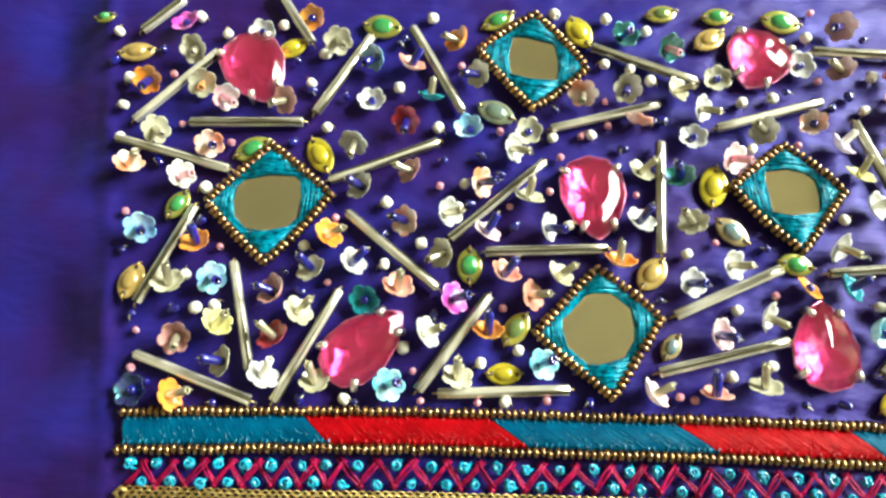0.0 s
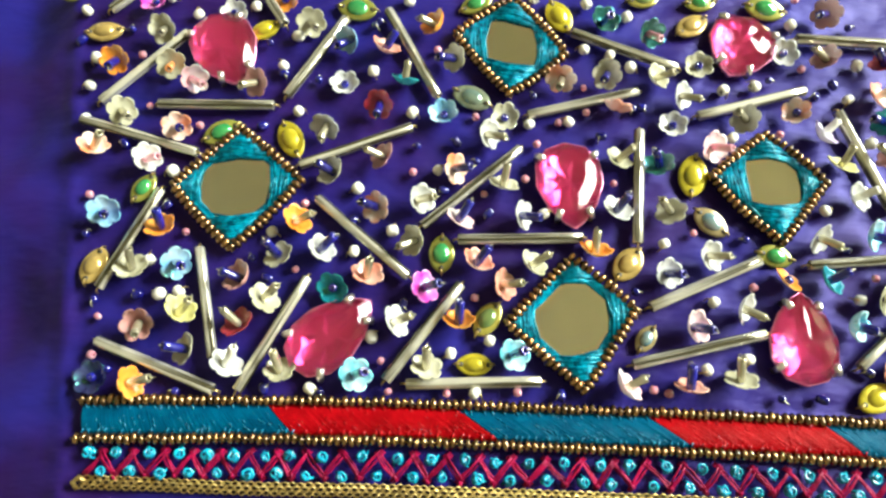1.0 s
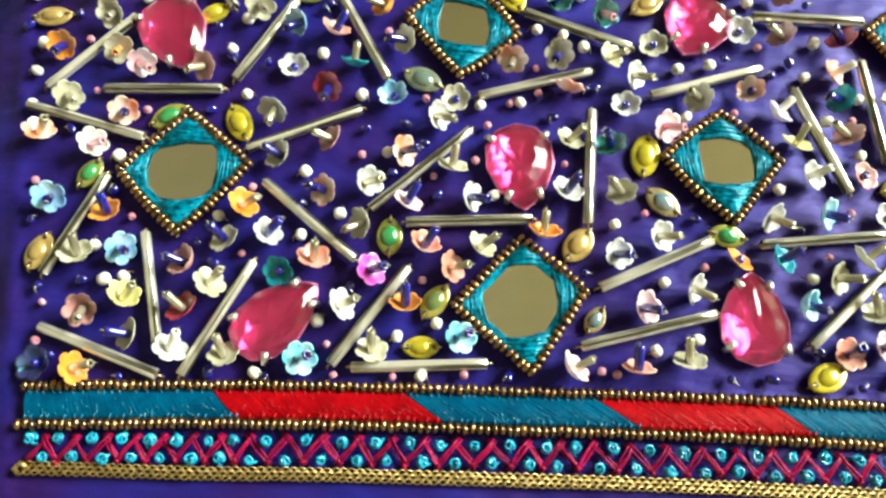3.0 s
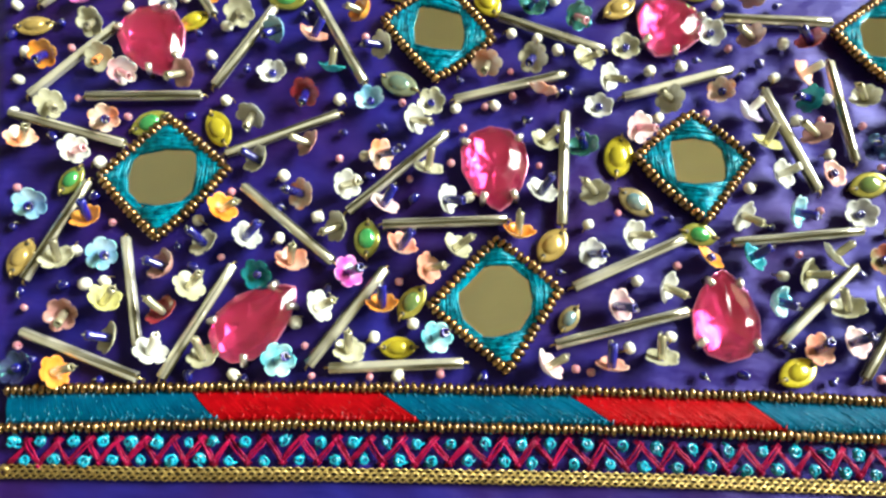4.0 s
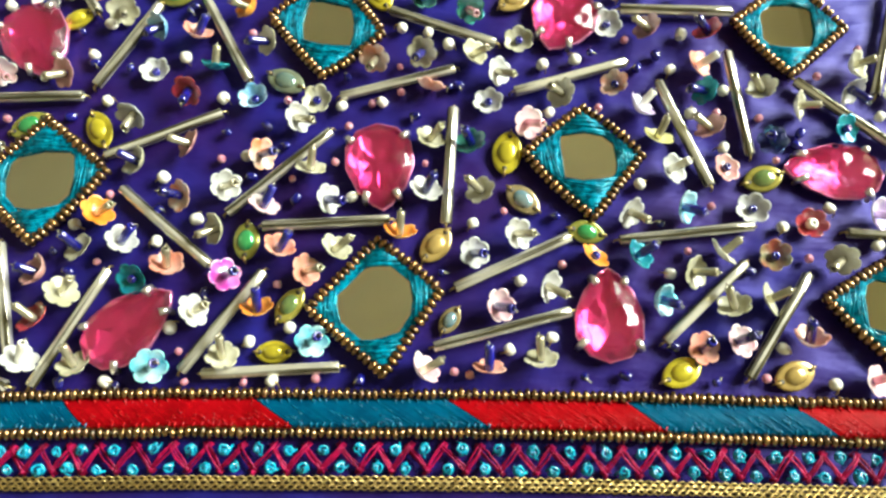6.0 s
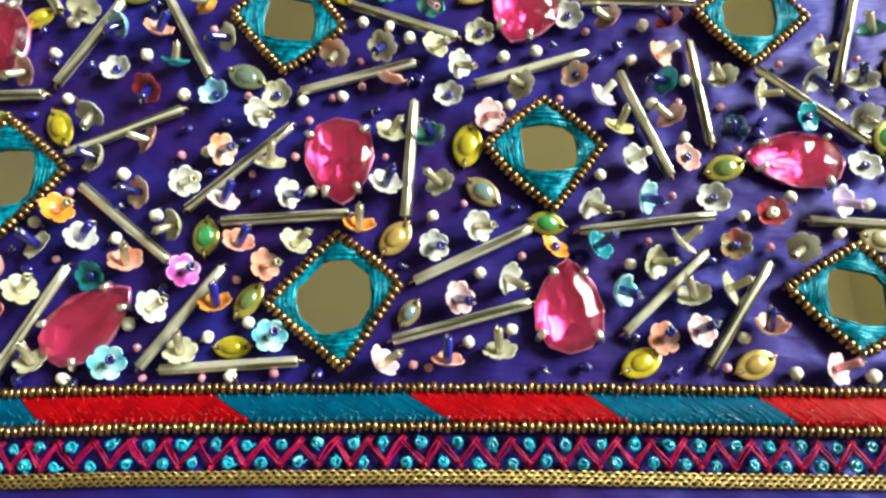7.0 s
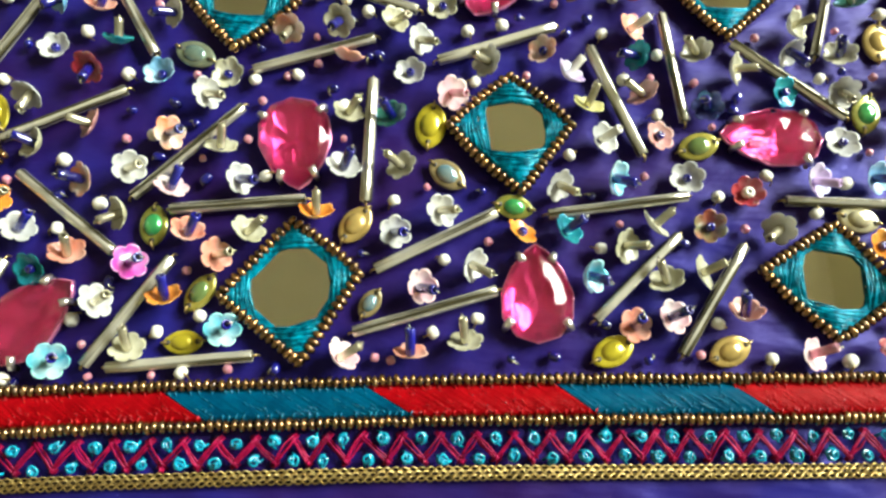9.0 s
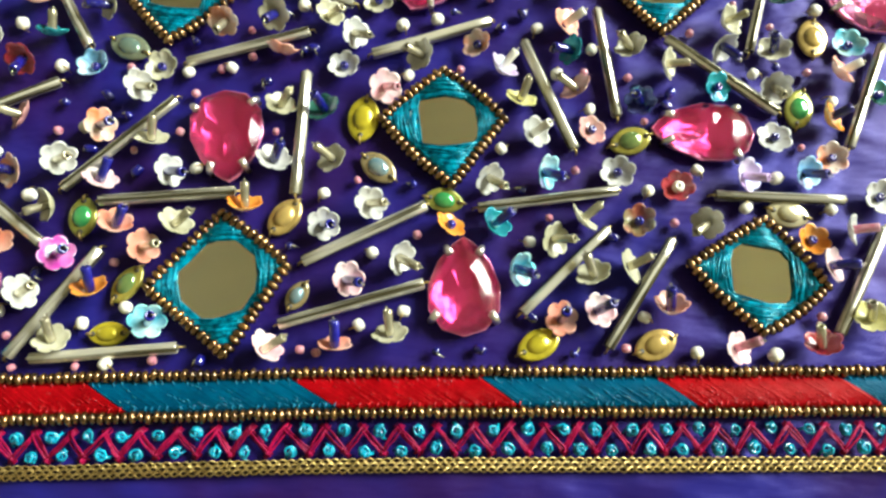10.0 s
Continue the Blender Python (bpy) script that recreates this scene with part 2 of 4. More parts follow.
def cloth_z(x, y):
    z = 0.12 * noise.noise((x * 0.06, y * 0.06, 0)) - 0.12
    out = ramp(edge_x(y) - x, 0, 14)
    u = 0.45 * x - 0.9 * y
    fold = math.sin(u * 0.13 + 2.2 * noise.noise((x * 0.02, y * 0.03, 3))) + 0.55 * math.sin(u * 0.23 + 2 + 1.5 * noise.noise((x * 0.05, y * 0.05, 5)))
    z += out * (1.7 * fold + 1.0 * noise.noise((x * 0.05, y * 0.07, 9)) - 2.4)
    z += 0.5 * ramp(edge_x(y) - x, -1, 1.2) * (1 - ramp(edge_x(y) - x, 1.2, 4)) * (1 + 0.8 * noise.noise((x * 0.3, y * 0.35, 2)))
    below = ramp(-54.5 - y, 0, 9) * (1 - out)
    z += below * (0.8 * math.sin(x * 0.22 + 0.1 * y + 2 * noise.noise((x * 0.03, y * 0.02, 7))) + 0.5 * noise.noise((x * 0.12, y * 0.04, 4)) - 0.9)
    z += (1 - out) * (1 - below) * (0.45 * noise.noise((x * 0.09, y * 0.2, 11)) + 0.22 * noise.noise((x * 0.25, y * 0.45, 6)) - 0.42)
    return z


def build_cloth():
    xs = [-600, -450, -330, -250, -200, -170] + [-150 + k for k in range(321)] + [190, 220, 280, 380, 500, 620]
    ys = [-600, -450, -330, -250, -190, -150] + [-120 + k for k in range(241)] + [140, 180, 240, 340, 460, 600]
    s = Shape()
    s.grid([[(x, y, cloth_z(x, y)) for x in xs] for y in ys])
    ob = new("cloth", s.mesh("cloth", CLOTH))
    sol = ob.modifiers.new("thickness", "SOLIDIFY")
    sol.thickness, sol.offset = 0.0004, -1
    return tagged(ob, "purple satin blouse cloth with soft folds at its edge", "cloth", kind="structure")


build_cloth()

# ---- border: bead rows, satin band, knots, gold braid ----
WAVE = ((-70, -45.0), (-61, -44.9), (-38, -44.3), (-16, -44.0), (8, -44.2), (30, -44.4), (46, -44.7), (66, -45.3), (85, -45.9), (115, -46.7), (150, -47.4))


def low_y(x):
    for (x0, y0), (x1, y1) in zip(WAVE, WAVE[1:]):
        if x <= x1:
            return y0 + (y1 - y0) * (x - x0) / (x1 - x0)
    return WAVE[-1][1]


def bead_mesh():
    n = 7
    prof = [(-0.47 * math.cos(math.pi * k / n), 0.34 + 0.55 * math.sin(math.pi * k / n) ** 1.15) for k in range(n + 1)]
    s = Shape()
    s.lathe(prof + [(0.25, 0.2), (-0.25, 0.2), prof[0]], 12)
    return s.mesh("seed_bead", BRASS)


SEED = bead_mesh()
LEFT, RIGHT = -61.6, 140.0


def bead_row(rise, label):
    row = thing("bead_row", at(0, 0, 0), label, "bead trim", "bead rows of the border")
    x = LEFT
    while x < RIGHT:
        y = low_y(x) + rise + rnd.uniform(-0.14, 0.14)
        part("seed_bead", SEED, row, at(x, y, 0.74, Matrix.Rotation(rnd.uniform(-0.22, 0.22), 4, "Z") @ Matrix.Scale(rnd.uniform(1.02, 1.18), 4) @ Matrix.Rotation(rnd.uniform(0, 6), 4, "X")))
        x += rnd.uniform(1.04, 1.22)
    s = Shape()
    s.tube([(LEFT - 1 + k * 1.5, low_y(LEFT + k * 1.5) + rise, 0.6) for k in range(int((RIGHT - LEFT) / 1.5) + 2)], 0.14, 5)
    part("thread", s.mesh("thread", GOLD_THREAD), row)


bead_row(5.9, "antique gold seed beads sewn along the satin band's upper edge")
bead_row(0.0, "antique gold seed beads sewn along the satin band's lower edge")


def satin_patch(top0, bot0, top1, bot1, material, label):
    """One slanting block of satin stitch: every strand a ridge from the upper to the lower edge."""
    n, m = int((top1 - top0) / 0.30), 9
    s = Shape()
    rows = []
    for i in range(n * 4 + 1):
        f = i / (n * 4)
        ridge = abs(math.sin(math.pi * i / 4))
        lift = 0.035 * noise.noise((top0 + f * 90, i // 4 * 0.37, 3)) + (rnd.uniform(-0.02, 0.02) if i % 4 == 2 else 0)
        j = rnd.uniform(-0.05, 0.05) if i % 4 == 0 else 0
        row = []
        for k in range(m + 1):
            g = k / m
            xt, xb = top0 + (top1 - top0) * f, bot0 + (bot1 - bot0) * f
            x = xt + (xb - xt) * g
            y0, y1 = low_y(x) + 5.25 + j, low_y(x) + 0.72 + j
            z = 0.25 + 1.0 * math.sin(math.pi * min(1, max(0, 0.06 + 0.88 * g))) ** 0.6 + 0.035 * ridge + lift + 0.05 * noise.noise((x, g * 5, 1))
            row.append((x, y0 + (y1 - y0) * g, z))
        s_row = [(row[0][0], row[0][1] + 0.05, -0.3)] + row + [(row[-1][0], row[-1][1] - 0.05, -0.3)]
        rows.append(s_row)
    s.grid(rows)
    part("satin_patch", s.mesh("satin_patch", material), BAND, None, label)
    # short paler strands added in place of sparkle on the satin
    s = Shape()
    for _ in range(int((top1 - top0) * 1.5)):
        f, g = rnd.uniform(0.02, 0.98), rnd.choice((rnd.uniform(0.05, 0.9), rnd.uniform(0.55, 0.9)))
        run = rnd.uniform(0.06, 0.16)
        pts = []
        for k in range(4):
            h = g + run * (k / 3 - 0.5)
            x = top0 + (top1 - top0) * f + (bot0 + (bot1 - bot0) * f - top0 - (top1 - top0) * f) * h
            z = 0.28 + 1.0 * math.sin(math.pi * min(1, max(0, 0.06 + 0.88 * h))) ** 0.6 + (0.0, 0.07, 0.07, 0.0)[k]
            pts.append((x, low_y(x) + 5.25 - 4.53 * h, z))
        s.tube(pts, 0.06, 5)
    part("loose_silk", s.mesh("loose_silk", GLINT_TEAL if material is BAND_TEAL else GLINT_RED), BAND, None, "short paler strands standing for glints on the silk")


BAND = thing("satin_band", at(0, 0, 0), "slanting blocks of red and teal satin stitch", "embroidery")
STOPS = ((-61.6, -61.0), (-32.7, -28.2), (-2.8, 3.9), (27.0, 34.3), (55.1, 61.2), (81.0, 87.6), (108.5, 115.0), (134.0, 140.0))
for k in range(7):
    (a, b), (c, d) = STOPS[k], STOPS[k + 1]
    satin_patch(a + 0.15, b + 0.15, c - 0.05, d - 0.05, (BAND_TEAL, BAND_RED)[k % 2], ("teal satin stitch", "red satin stitch")[k % 2])



def edge_glints(rise, tail):
    """Small pale loops added along the band's edge, standing for glints on the turning silk."""
    x = LEFT + 0.6
    while x < RIGHT - 1:
        k = next((j for j in range(7) if x < STOPS[j + 1][0 if rise > 3 else 1]), 6)
        s = Shape()
        y = low_y(x) + rise + rnd.uniform(-0.12, 0.12)
        w = rnd.uniform(0.2, 0.45)
        s.tube([(x, y, 0.55), (x + w * 0.5, y + tail * 0.35, 0.98 + rnd.uniform(0, 0.2)), (x + w, y + tail * 0.8, 0.95)], 0.11, 5)
        part("loop", s.mesh("loop", (GLINT_TEAL, GLINT_RED)[k % 2]), BAND)
        x += rnd.uniform(0.8, 2.6)


edge_glints(5.3, -1)
edge_glints(0.72, 1)

UPPER = [-59.4, -55.3, -50.1, -45.3, -41.2, -37.1, -32.1, -28.5, -23.4, -17.3, -11.8, -6.6, -1.3, 3.3, 8.5, 13.9, 19.5, 24.0, 29.6, 35.2, 40.6, 46.0, 51.5,
         56.9, 62.0, 67.1, 71.8, 77.1, 82.2]
LOWER = [-57.1, -52.8, -48.0, -43.7, -39.3, -34.6, -30.3, -25.7, -20.2, -14.8, -9.4, -4.8, 0.7, 5.5, 11.2, 16.9, 21.1, 27.5, 33.0, 38.3, 43.5, 48.6, 54.0,
         59.0, 64.7, 69.3, 74.0, 79.4, 84.1]
while UPPER[-1] < RIGHT - 6:
    UPPER.append(UPPER[-1] + rnd.uniform(4.8, 5.6))
    LOWER.append(UPPER[-1] + rnd.uniform(2.0, 2.6))


def knot_mesh(seed):
    """A French knot: a strand wound three times round into a lump."""
    r = random.Random(seed)
    s = Shape()
    pts = []
    for k in range(22):
        a = k * 0.42 + r.uniform(-0.12, 0.12)
        rad = 0.74 - 0.014 * k + r.uniform(-0.07, 0.07)
        pts.append((rad * math.cos(a), rad * math.sin(a) * r.uniform(0.85, 1.1), 0.35 + 0.045 * k + 0.16 * math.sin(a * 1.3 + seed)))
    s.tube(pts, lambda f: 0.24 + 0.05 * math.sin(9 * f), 6)
    a = r.uniform(0, 6.3)
    s.tube([(-0.7 * math.cos(a), -0.7 * math.sin(a), 0.3), (0.05, 0.1, 0.95 + r.uniform(0, 0.3)), (0.75 * math.cos(a), 0.75 * math.sin(a), 0.5), (1.15 * math.cos(a + 0.4), 1.15 * math.sin(a + 0.4), 0.0)], 0.22, 6)
    return s.mesh("knot", KNOT)


KNOTS = [knot_mesh(k) for k in range(5)]
trim = thing("knot_trim", at(0, 0, 0), "cyan knots between crimson zigzag stitches on purple cloth", "embroidery")
for drop, xs in ((-2.45, UPPER), (-5.2, LOWER)):
    for x in xs:
        part("knot", rnd.choice(KNOTS), trim, at(x, low_y(x) + drop + 0.3 * ramp(-x, 40, 60) + rnd.uniform(-0.2, 0.2), 0, spin(rnd.uniform(0, 6.3)) @ Matrix.Scale(rnd.uniform(0.92, 1.16), 4)))


def stitch(x0, y0, x1, y1):
    """Two or three slack strands side by side, twisting a little over one another."""
    s = Shape()
    n = Vector((y1 - y0, x0 - x1)).normalized()
    for o in (-0.27, 0.05, 0.30):
        sway, top = rnd.uniform(-0.35, 0.35), rnd.uniform(0.4, 0.85)
        pts = []
        for k in range(7):
            f = k / 6
            w = o + sway * math.sin(math.pi * f * 1.4) * 0.6 + rnd.uniform(-0.07, 0.07)
            pts.append((x0 + (x1 - x0) * f + n.x * w, y0 + (y1 - y0) * f + n.y * w, 0.02 + top * math.sin(math.pi * f) ** 0.45))
        s.tube(pts, rnd.uniform(0.13, 0.18), 5)
    part("stitch", s.mesh("stitch", STITCH), trim)


def turn_knot(x, y):
    """The small crimson lump where two stitches meet."""
    s = Shape()
    for _ in range(3):
        a, r = rnd.uniform(0, 6.3), rnd.uniform(0.35, 0.6)
        s.tube([(x - r * math.cos(a), y - r * math.sin(a), 0.1), (x + rnd.uniform(-0.2, 0.2), y + rnd.uniform(-0.2, 0.2), rnd.uniform(0.6, 0.95)), (x + r * math.cos(a), y + r * math.sin(a), 0.1)], 0.2, 5)
    part("stitch_knot", s.mesh("stitch_knot", STITCH), trim)


for k in range(len(UPPER) - 1):
    xt = (UPPER[k] + UPPER[k + 1]) / 2
    for xb in ((LOWER[k - 1] + LOWER[k]) / 2 if k else LOWER[0] - 2.2, (LOWER[k] + LOWER[k + 1]) / 2):
        lap = math.copysign(0.55, xb - xt)
        stitch(xt - lap, low_y(xt) - 1.5 + rnd.uniform(-0.2, 0.2), xb + lap * 0.8, low_y(xb) - 5.9 + rnd.uniform(-0.2, 0.2))
    turn_knot((LOWER[k] + LOWER[k + 1]) / 2, low_y(xt) - 5.6 + rnd.uniform(-0.3, 0.3))


def braid():
    b = thing("gold_braid", at(0, 0, 0), "flat woven gold chain braid edging the panel", "braid")
    n = int((RIGHT - LEFT) / 0.25)
    mid = lambda x: low_y(x) - 7.35 + 0.9 * ramp(-x, 30, 62)
    # near-black strip under the wires, painting the shade in their gaps
    s = Shape()
    s.grid([[(x, mid(x) + w, z) for w, z in ((-1.0, -0.2), (-0.95, 0.2), (0, 0.28), (0.95, 0.2), (1.0, -0.2))] for x in [LEFT + 1.6 + k * 1.0 for k in range(int(RIGHT - LEFT) - 1)]])
    part("braid_base", s.mesh("braid_base", BRAID_GAPS), b)
    for row, amp in ((-0.62, 0.36), (0.04, 0.36), (0.68, 0.34)):
        for ph in (0.0, math.pi):
            s = Shape()
            s.tube([(x, mid(x) + row + amp * math.sin(2.5 * x + ph + 2.2 * row + 0.5 * noise.noise((x * 0.4, row, 1))) + 0.12 * noise.noise((x * 0.7, row, ph)), 0.45 + 0.16 * math.cos(2.5 * x + ph + row) + 0.12 * noise.noise((x * 0.9, ph, row))) for x in [LEFT + 1.4 + 0.25 * k for k in range(n)]], 0.105, 5)
            part("gold_wire", s.mesh("gold_wire", GOLD_THREAD), b)
    s = Shape()
    s.tube([(LEFT + 1.2, mid(LEFT) - 0.9, 0.3), (LEFT + 0.7, mid(LEFT), 0.9), (LEFT + 1.5, mid(LEFT) + 0.8, 0.9), (LEFT + 2.4, mid(LEFT) + 0.2, 0.8)], 0.42, 6)
    part("end_knot", s.mesh("end_knot", GOLD_THREAD), b)


braid()

# ---- mirror diamonds ----


def motif(top, right, bottom, left, cut, rim, label):
    """A square mirror under silk corners, framed by a line of gold beads."""
    corners = [Vector((*p, 0)) for p in (top, right, bottom, left)]
    c = sum(corners, Vector()) / 4
    m = thing("mirror_motif", at(c.x, c.y, 0), label, "mirror motif", "mirror diamonds")
    pts = [p - c for p in corners]
    inner = [p * ((p.length - 1.25) / p.length) for p in pts]
    s = Shape()
    pl = [p * ((p.length - 1.6) / p.length) for p in pts]
    s.v = [(p.x, p.y, 0.05) for p in pl] + [(p.x, p.y, 0.75) for p in pl] + [(p.x * 0.97, p.y * 0.97, 0.85) for p in pl]
    s.f = [(8, 11, 10, 9)[::-1]] + [(k, (k + 1) % 4, 4 + (k + 1) % 4, 4 + k)[::-1] for k in range(4)] + [(4 + k, 4 + (k + 1) % 4, 8 + (k + 1) % 4, 8 + k)[::-1] for k in range(4)]
    s.f = [tuple(f) for f in s.f]
    part("mirror", s.mesh("mirror", MIRROR, False), m, None, "plain square cut mirror")
    for k in range(4):
        a, b, d = inner[k], inner[(k + 1) % 4], inner[k - 1]
        n = int(a.length * 2 * cut[k] / 0.20)
        for i in range(n + 1):
            f = 0.02 + cut[k] * i / n
            fan = 0.20 * math.sin(2.4 * i + k) * (0.3 + 0.7 * i / n)
            p, q = a.lerp(b, min(0.62, f * (1 + fan + rnd.uniform(-0.05, 0.05)))), a.lerp(d, min(0.62, f * (1 - fan + rnd.uniform(-0.05, 0.05))))
            e = (p - q).normalized() * 0.35
            zz = 1.0 + 0.25 * math.sin(3.1 * i / max(1, n)) + rnd.uniform(-0.10, 0.22)
            mid = (p + q) / 2 * (1 + rnd.uniform(-0.01, 0.03))
            s = Shape()
            s.tube([(p.x + e.x, p.y + e.y, 0.3), (p.x, p.y, zz), (mid.x + rnd.uniform(-0.1, 0.1), mid.y + rnd.uniform(-0.1, 0.1), zz + rnd.uniform(0.05, 0.22)), (q.x, q.y, zz), (q.x - e.x, q.y - e.y, 0.3)], rnd.uniform(0.13, 0.21), 5)
            part("silk_strand", s.mesh("silk_strand", TEAL_THREAD), m)
        s = Shape()
        for i in range(rim):
            w = 1 - (0.25 + 0.36 * i) / a.length
            p, q = a * w, b * w
            pts_r = []
            for j in range(6):
                g = j / 5
                o = p.lerp(q, g) * (1 + rnd.uniform(-0.012, 0.012))
                pts_r.append((o.x, o.y, 0.8 + (0.45 - 0.07 * i) * math.sin(math.pi * g) ** 0.4 + rnd.uniform(-0.06, 0.06)))
            s.tube(pts_r, rnd.uniform(0.16, 0.23), 5)
        if rim:
            part("silk_rim", s.mesh("silk_rim", TEAL_THREAD), m)
        p, q = pts[k] * (1 - 0.62 / pts[k].length), pts[(k + 1) % 4] * (1 - 0.62 / pts[(k + 1) % 4].length)
        n = round((q - p).length / 1.2)
        side = Vector((q.y - p.y, p.x - q.x, 0)).normalized()
        bow = rnd.uniform(0.0, 0.75)
        for i in range(n):
            f = (i + rnd.uniform(-0.1, 0.1)) / n
            o = p.lerp(q, f) - side * bow * math.sin(math.pi * f)
            part("seed_bead", SEED, m, at(o.x, o.y, 1.0 + rnd.uniform(-0.05, 0.12), spin(math.atan2(q.y - p.y, q.x - p.x) + rnd.uniform(-0.2, 0.2)) @ Matrix.Rotation(rnd.uniform(0, 6), 4, "X") @ Matrix.Scale(rnd.uniform(1.12, 1.28), 4)))


TALE = "square mirror in turquoise silk and gold beads"
motif((-42.2, 9.6), (-30.2, -0.5), (-41.4, -14.0), (-53.3, -2.3), (0.52, 0.42, 0.43, 0.38), 4, TALE + ", beside a yellow oval")
motif((16.0, -12.8), (27.0, -21.9), (17.6, -36.1), (4.6, -25.0), (0.38, 0.40, 0.42, 0.34), 5, TALE + ", above the satin band")
motif((51.4, 11.4), (61.7, 1.8), (52.3, -10.2), (40.6, 2.3), (0.47, 0.40, 0.55, 0.53), 4, TALE + ", above a green oval")
motif((6.6, 39.0), (16.7, 26.3), (5.5, 17.0), (-5.0, 30.1), (0.45, 0.48, 0.55, 0.51), 4, TALE + ", beside a bugle bead")
motif((91.6, 37.3), (100.6, 26.6), (89.0, 16.6), (79.7, 28.4), (0.47, 0.47, 0.48, 0.40), 4, TALE + ", beside an orange sequin")
motif((101.2, -16.1), (109.9, -27.9), (98.5, -35.3), (88.1, -23.6), (0.42, 0.48, 0.47, 0.49), 4, TALE + ", near a cream sequin")

# ---- stones, bugles, ovals, sequins, beads ----


def stone(x0, y0, x1, y1, width):
    """A pear-shaped facetted crystal from its round end to its tip, in a clawed setting."""
    length = math.hypot(x1 - x0, y1 - y0)
    st = thing("pear_stone", at((x0 + x1) / 2, (y0 + y1) / 2, 0, spin(math.atan2(y1 - y0, x1 - x0))), "facetted pink pear-shaped crystal stone sewn on purple cloth", "gemstone", "pink stones")
    n = 12

    def rim(scale, z, shift=0.0):
        row = []
        for k in range(n):
            a = 2 * math.pi * (k + shift) / n
            row.append((length / 2 * math.cos(a) * scale - 0.06 * length * (1 - scale), width / 2 * math.sin(a) * (abs(math.sin(a / 2)) ** 0.55) * 1.18 * scale, z))
        return row

    def facets(rings, jolt, tip):
        s = Shape()
        for i, r in enumerate(rings):
            s.v += [(x, y, z + (rnd.uniform(-jolt, jolt) if i > 1 else 0)) for x, y, z in r]
        for i in range(len(rings) - 1):
            for k in range(n):
                a, b, c, d = i * n + k, i * n + (k + 1) % n, (i + 1) * n + k, (i + 1) * n + (k + 1) % n
                if i % 2:
                    s.f += [(a, b, c), (b, d, c)]
                else:
                    s.f += [(a, b, d), (a, d, c)]
        top = len(s.v) - n
        s.v.append(tip)
        s.f += [(top + k, top + (k + 1) % n, top + n) for k in range(n)]
        return s

    s = facets([rim(0.985, 1.35), rim(0.99, 1.6), rim(0.76, 2.75, 0.5), rim(0.44, 3.45)], 0.16, (-0.06 * length, 0.2 * rnd.uniform(-1, 1), 3.65))
    low = len(s.v)
    s.v.append((-0.05 * length, 0, 1.3))
    s.f += [((k + 1) % n, k, low) for k in range(n)]
    part("crystal", s.mesh("crystal", GEM, False), st, None, "facetted pink crystal")
    s = facets([rim(1.0, 1.2), rim(0.97, 1.1), rim(0.58, 0.62, 0.5), rim(0.26, 0.25)], 0.40, (-0.05 * length, 0, 0.1))
    part("foil_back", s.mesh("foil_back", FOIL, False), st, None, "facetted pink foil backing")
    s = Shape()
    s.grid([rim(0.5, -0.05), rim(1.0, 0.0), rim(1.03, 0.5), rim(1.03, 1.3), rim(0.995, 1.36), rim(0.995, 1.1)], True)
    part("setting", s.mesh("setting", FOIL), st, None, "pink foiled cup")
    for a in (0.75, 2.3, -0.75, -2.3):
        px, py = length / 2 * math.cos(a), width / 2 * math.sin(a) * (abs(math.sin(a / 2)) ** 0.55) * 1.18
        s = Shape()
        s.tube([(px * 1.06, py * 1.06, 0.1), (px * 1.07, py * 1.07, 1.4), (px * 1.0, py * 1.0, 2.0), (px * 0.86, py * 0.86, 2.5)], lambda f: 0.5 + 0.16 * f, 6)
        part("claw", s.mesh("claw", CLAW), st, None, "steel claw")


def tube_mesh(length, r, material, name):
    s = Shape()
    h = length / 2
    s.lathe([(-h + 0.25, r * 0.5), (-h, r * 0.55), (-h, r * 0.86), (-h + 0.12, r), (-h * 0.5, r * 1.02), (0, r), (h * 0.5, r * 0.99), (h - 0.12, r), (h, r * 0.86), (h, r * 0.55), (h - 0.25, r * 0.5)], 14)
    return s.mesh(name, material)


def glass_tube(length, r):
    """A hollow cut tube, its long sides slightly fluted and uneven along its run."""
    s = Shape()
    h, seg, turn = length / 2, 20, rnd.uniform(-0.25, 0.25)
    flute = [1 + 0.055 * math.cos(5 * 2 * math.pi * k / seg + 0.7) + rnd.uniform(-0.02, 0.02) for k in range(seg)]
    prof = [(-h + 1.2, 0.5), (-h, 0.55), (-h, 0.86), (-h + 0.12, 1)] + [(-h + 2 * h * k / 6, 1 + rnd.uniform(-0.01, 0.01)) for k in range(1, 6)] + [(h - 0.12, 1), (h, 0.86), (h, 0.55), (h - 1.2, 0.5)]
    s.grid([[(x, r * f * flute[k] * math.cos(2 * math.pi * k / seg + turn * x / h), r * f * flute[k] * math.sin(2 * math.pi * k / seg + turn * x / h)) for k in range(seg)] for x, f in prof], True)
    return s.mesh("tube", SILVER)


# dark plug inside the tube, painting the shade of its bore
def bore_shade_mesh(length, r):
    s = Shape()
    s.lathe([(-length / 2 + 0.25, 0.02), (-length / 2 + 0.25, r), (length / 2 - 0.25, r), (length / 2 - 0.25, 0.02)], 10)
    return s.mesh("lining", HOLE_SHADE)


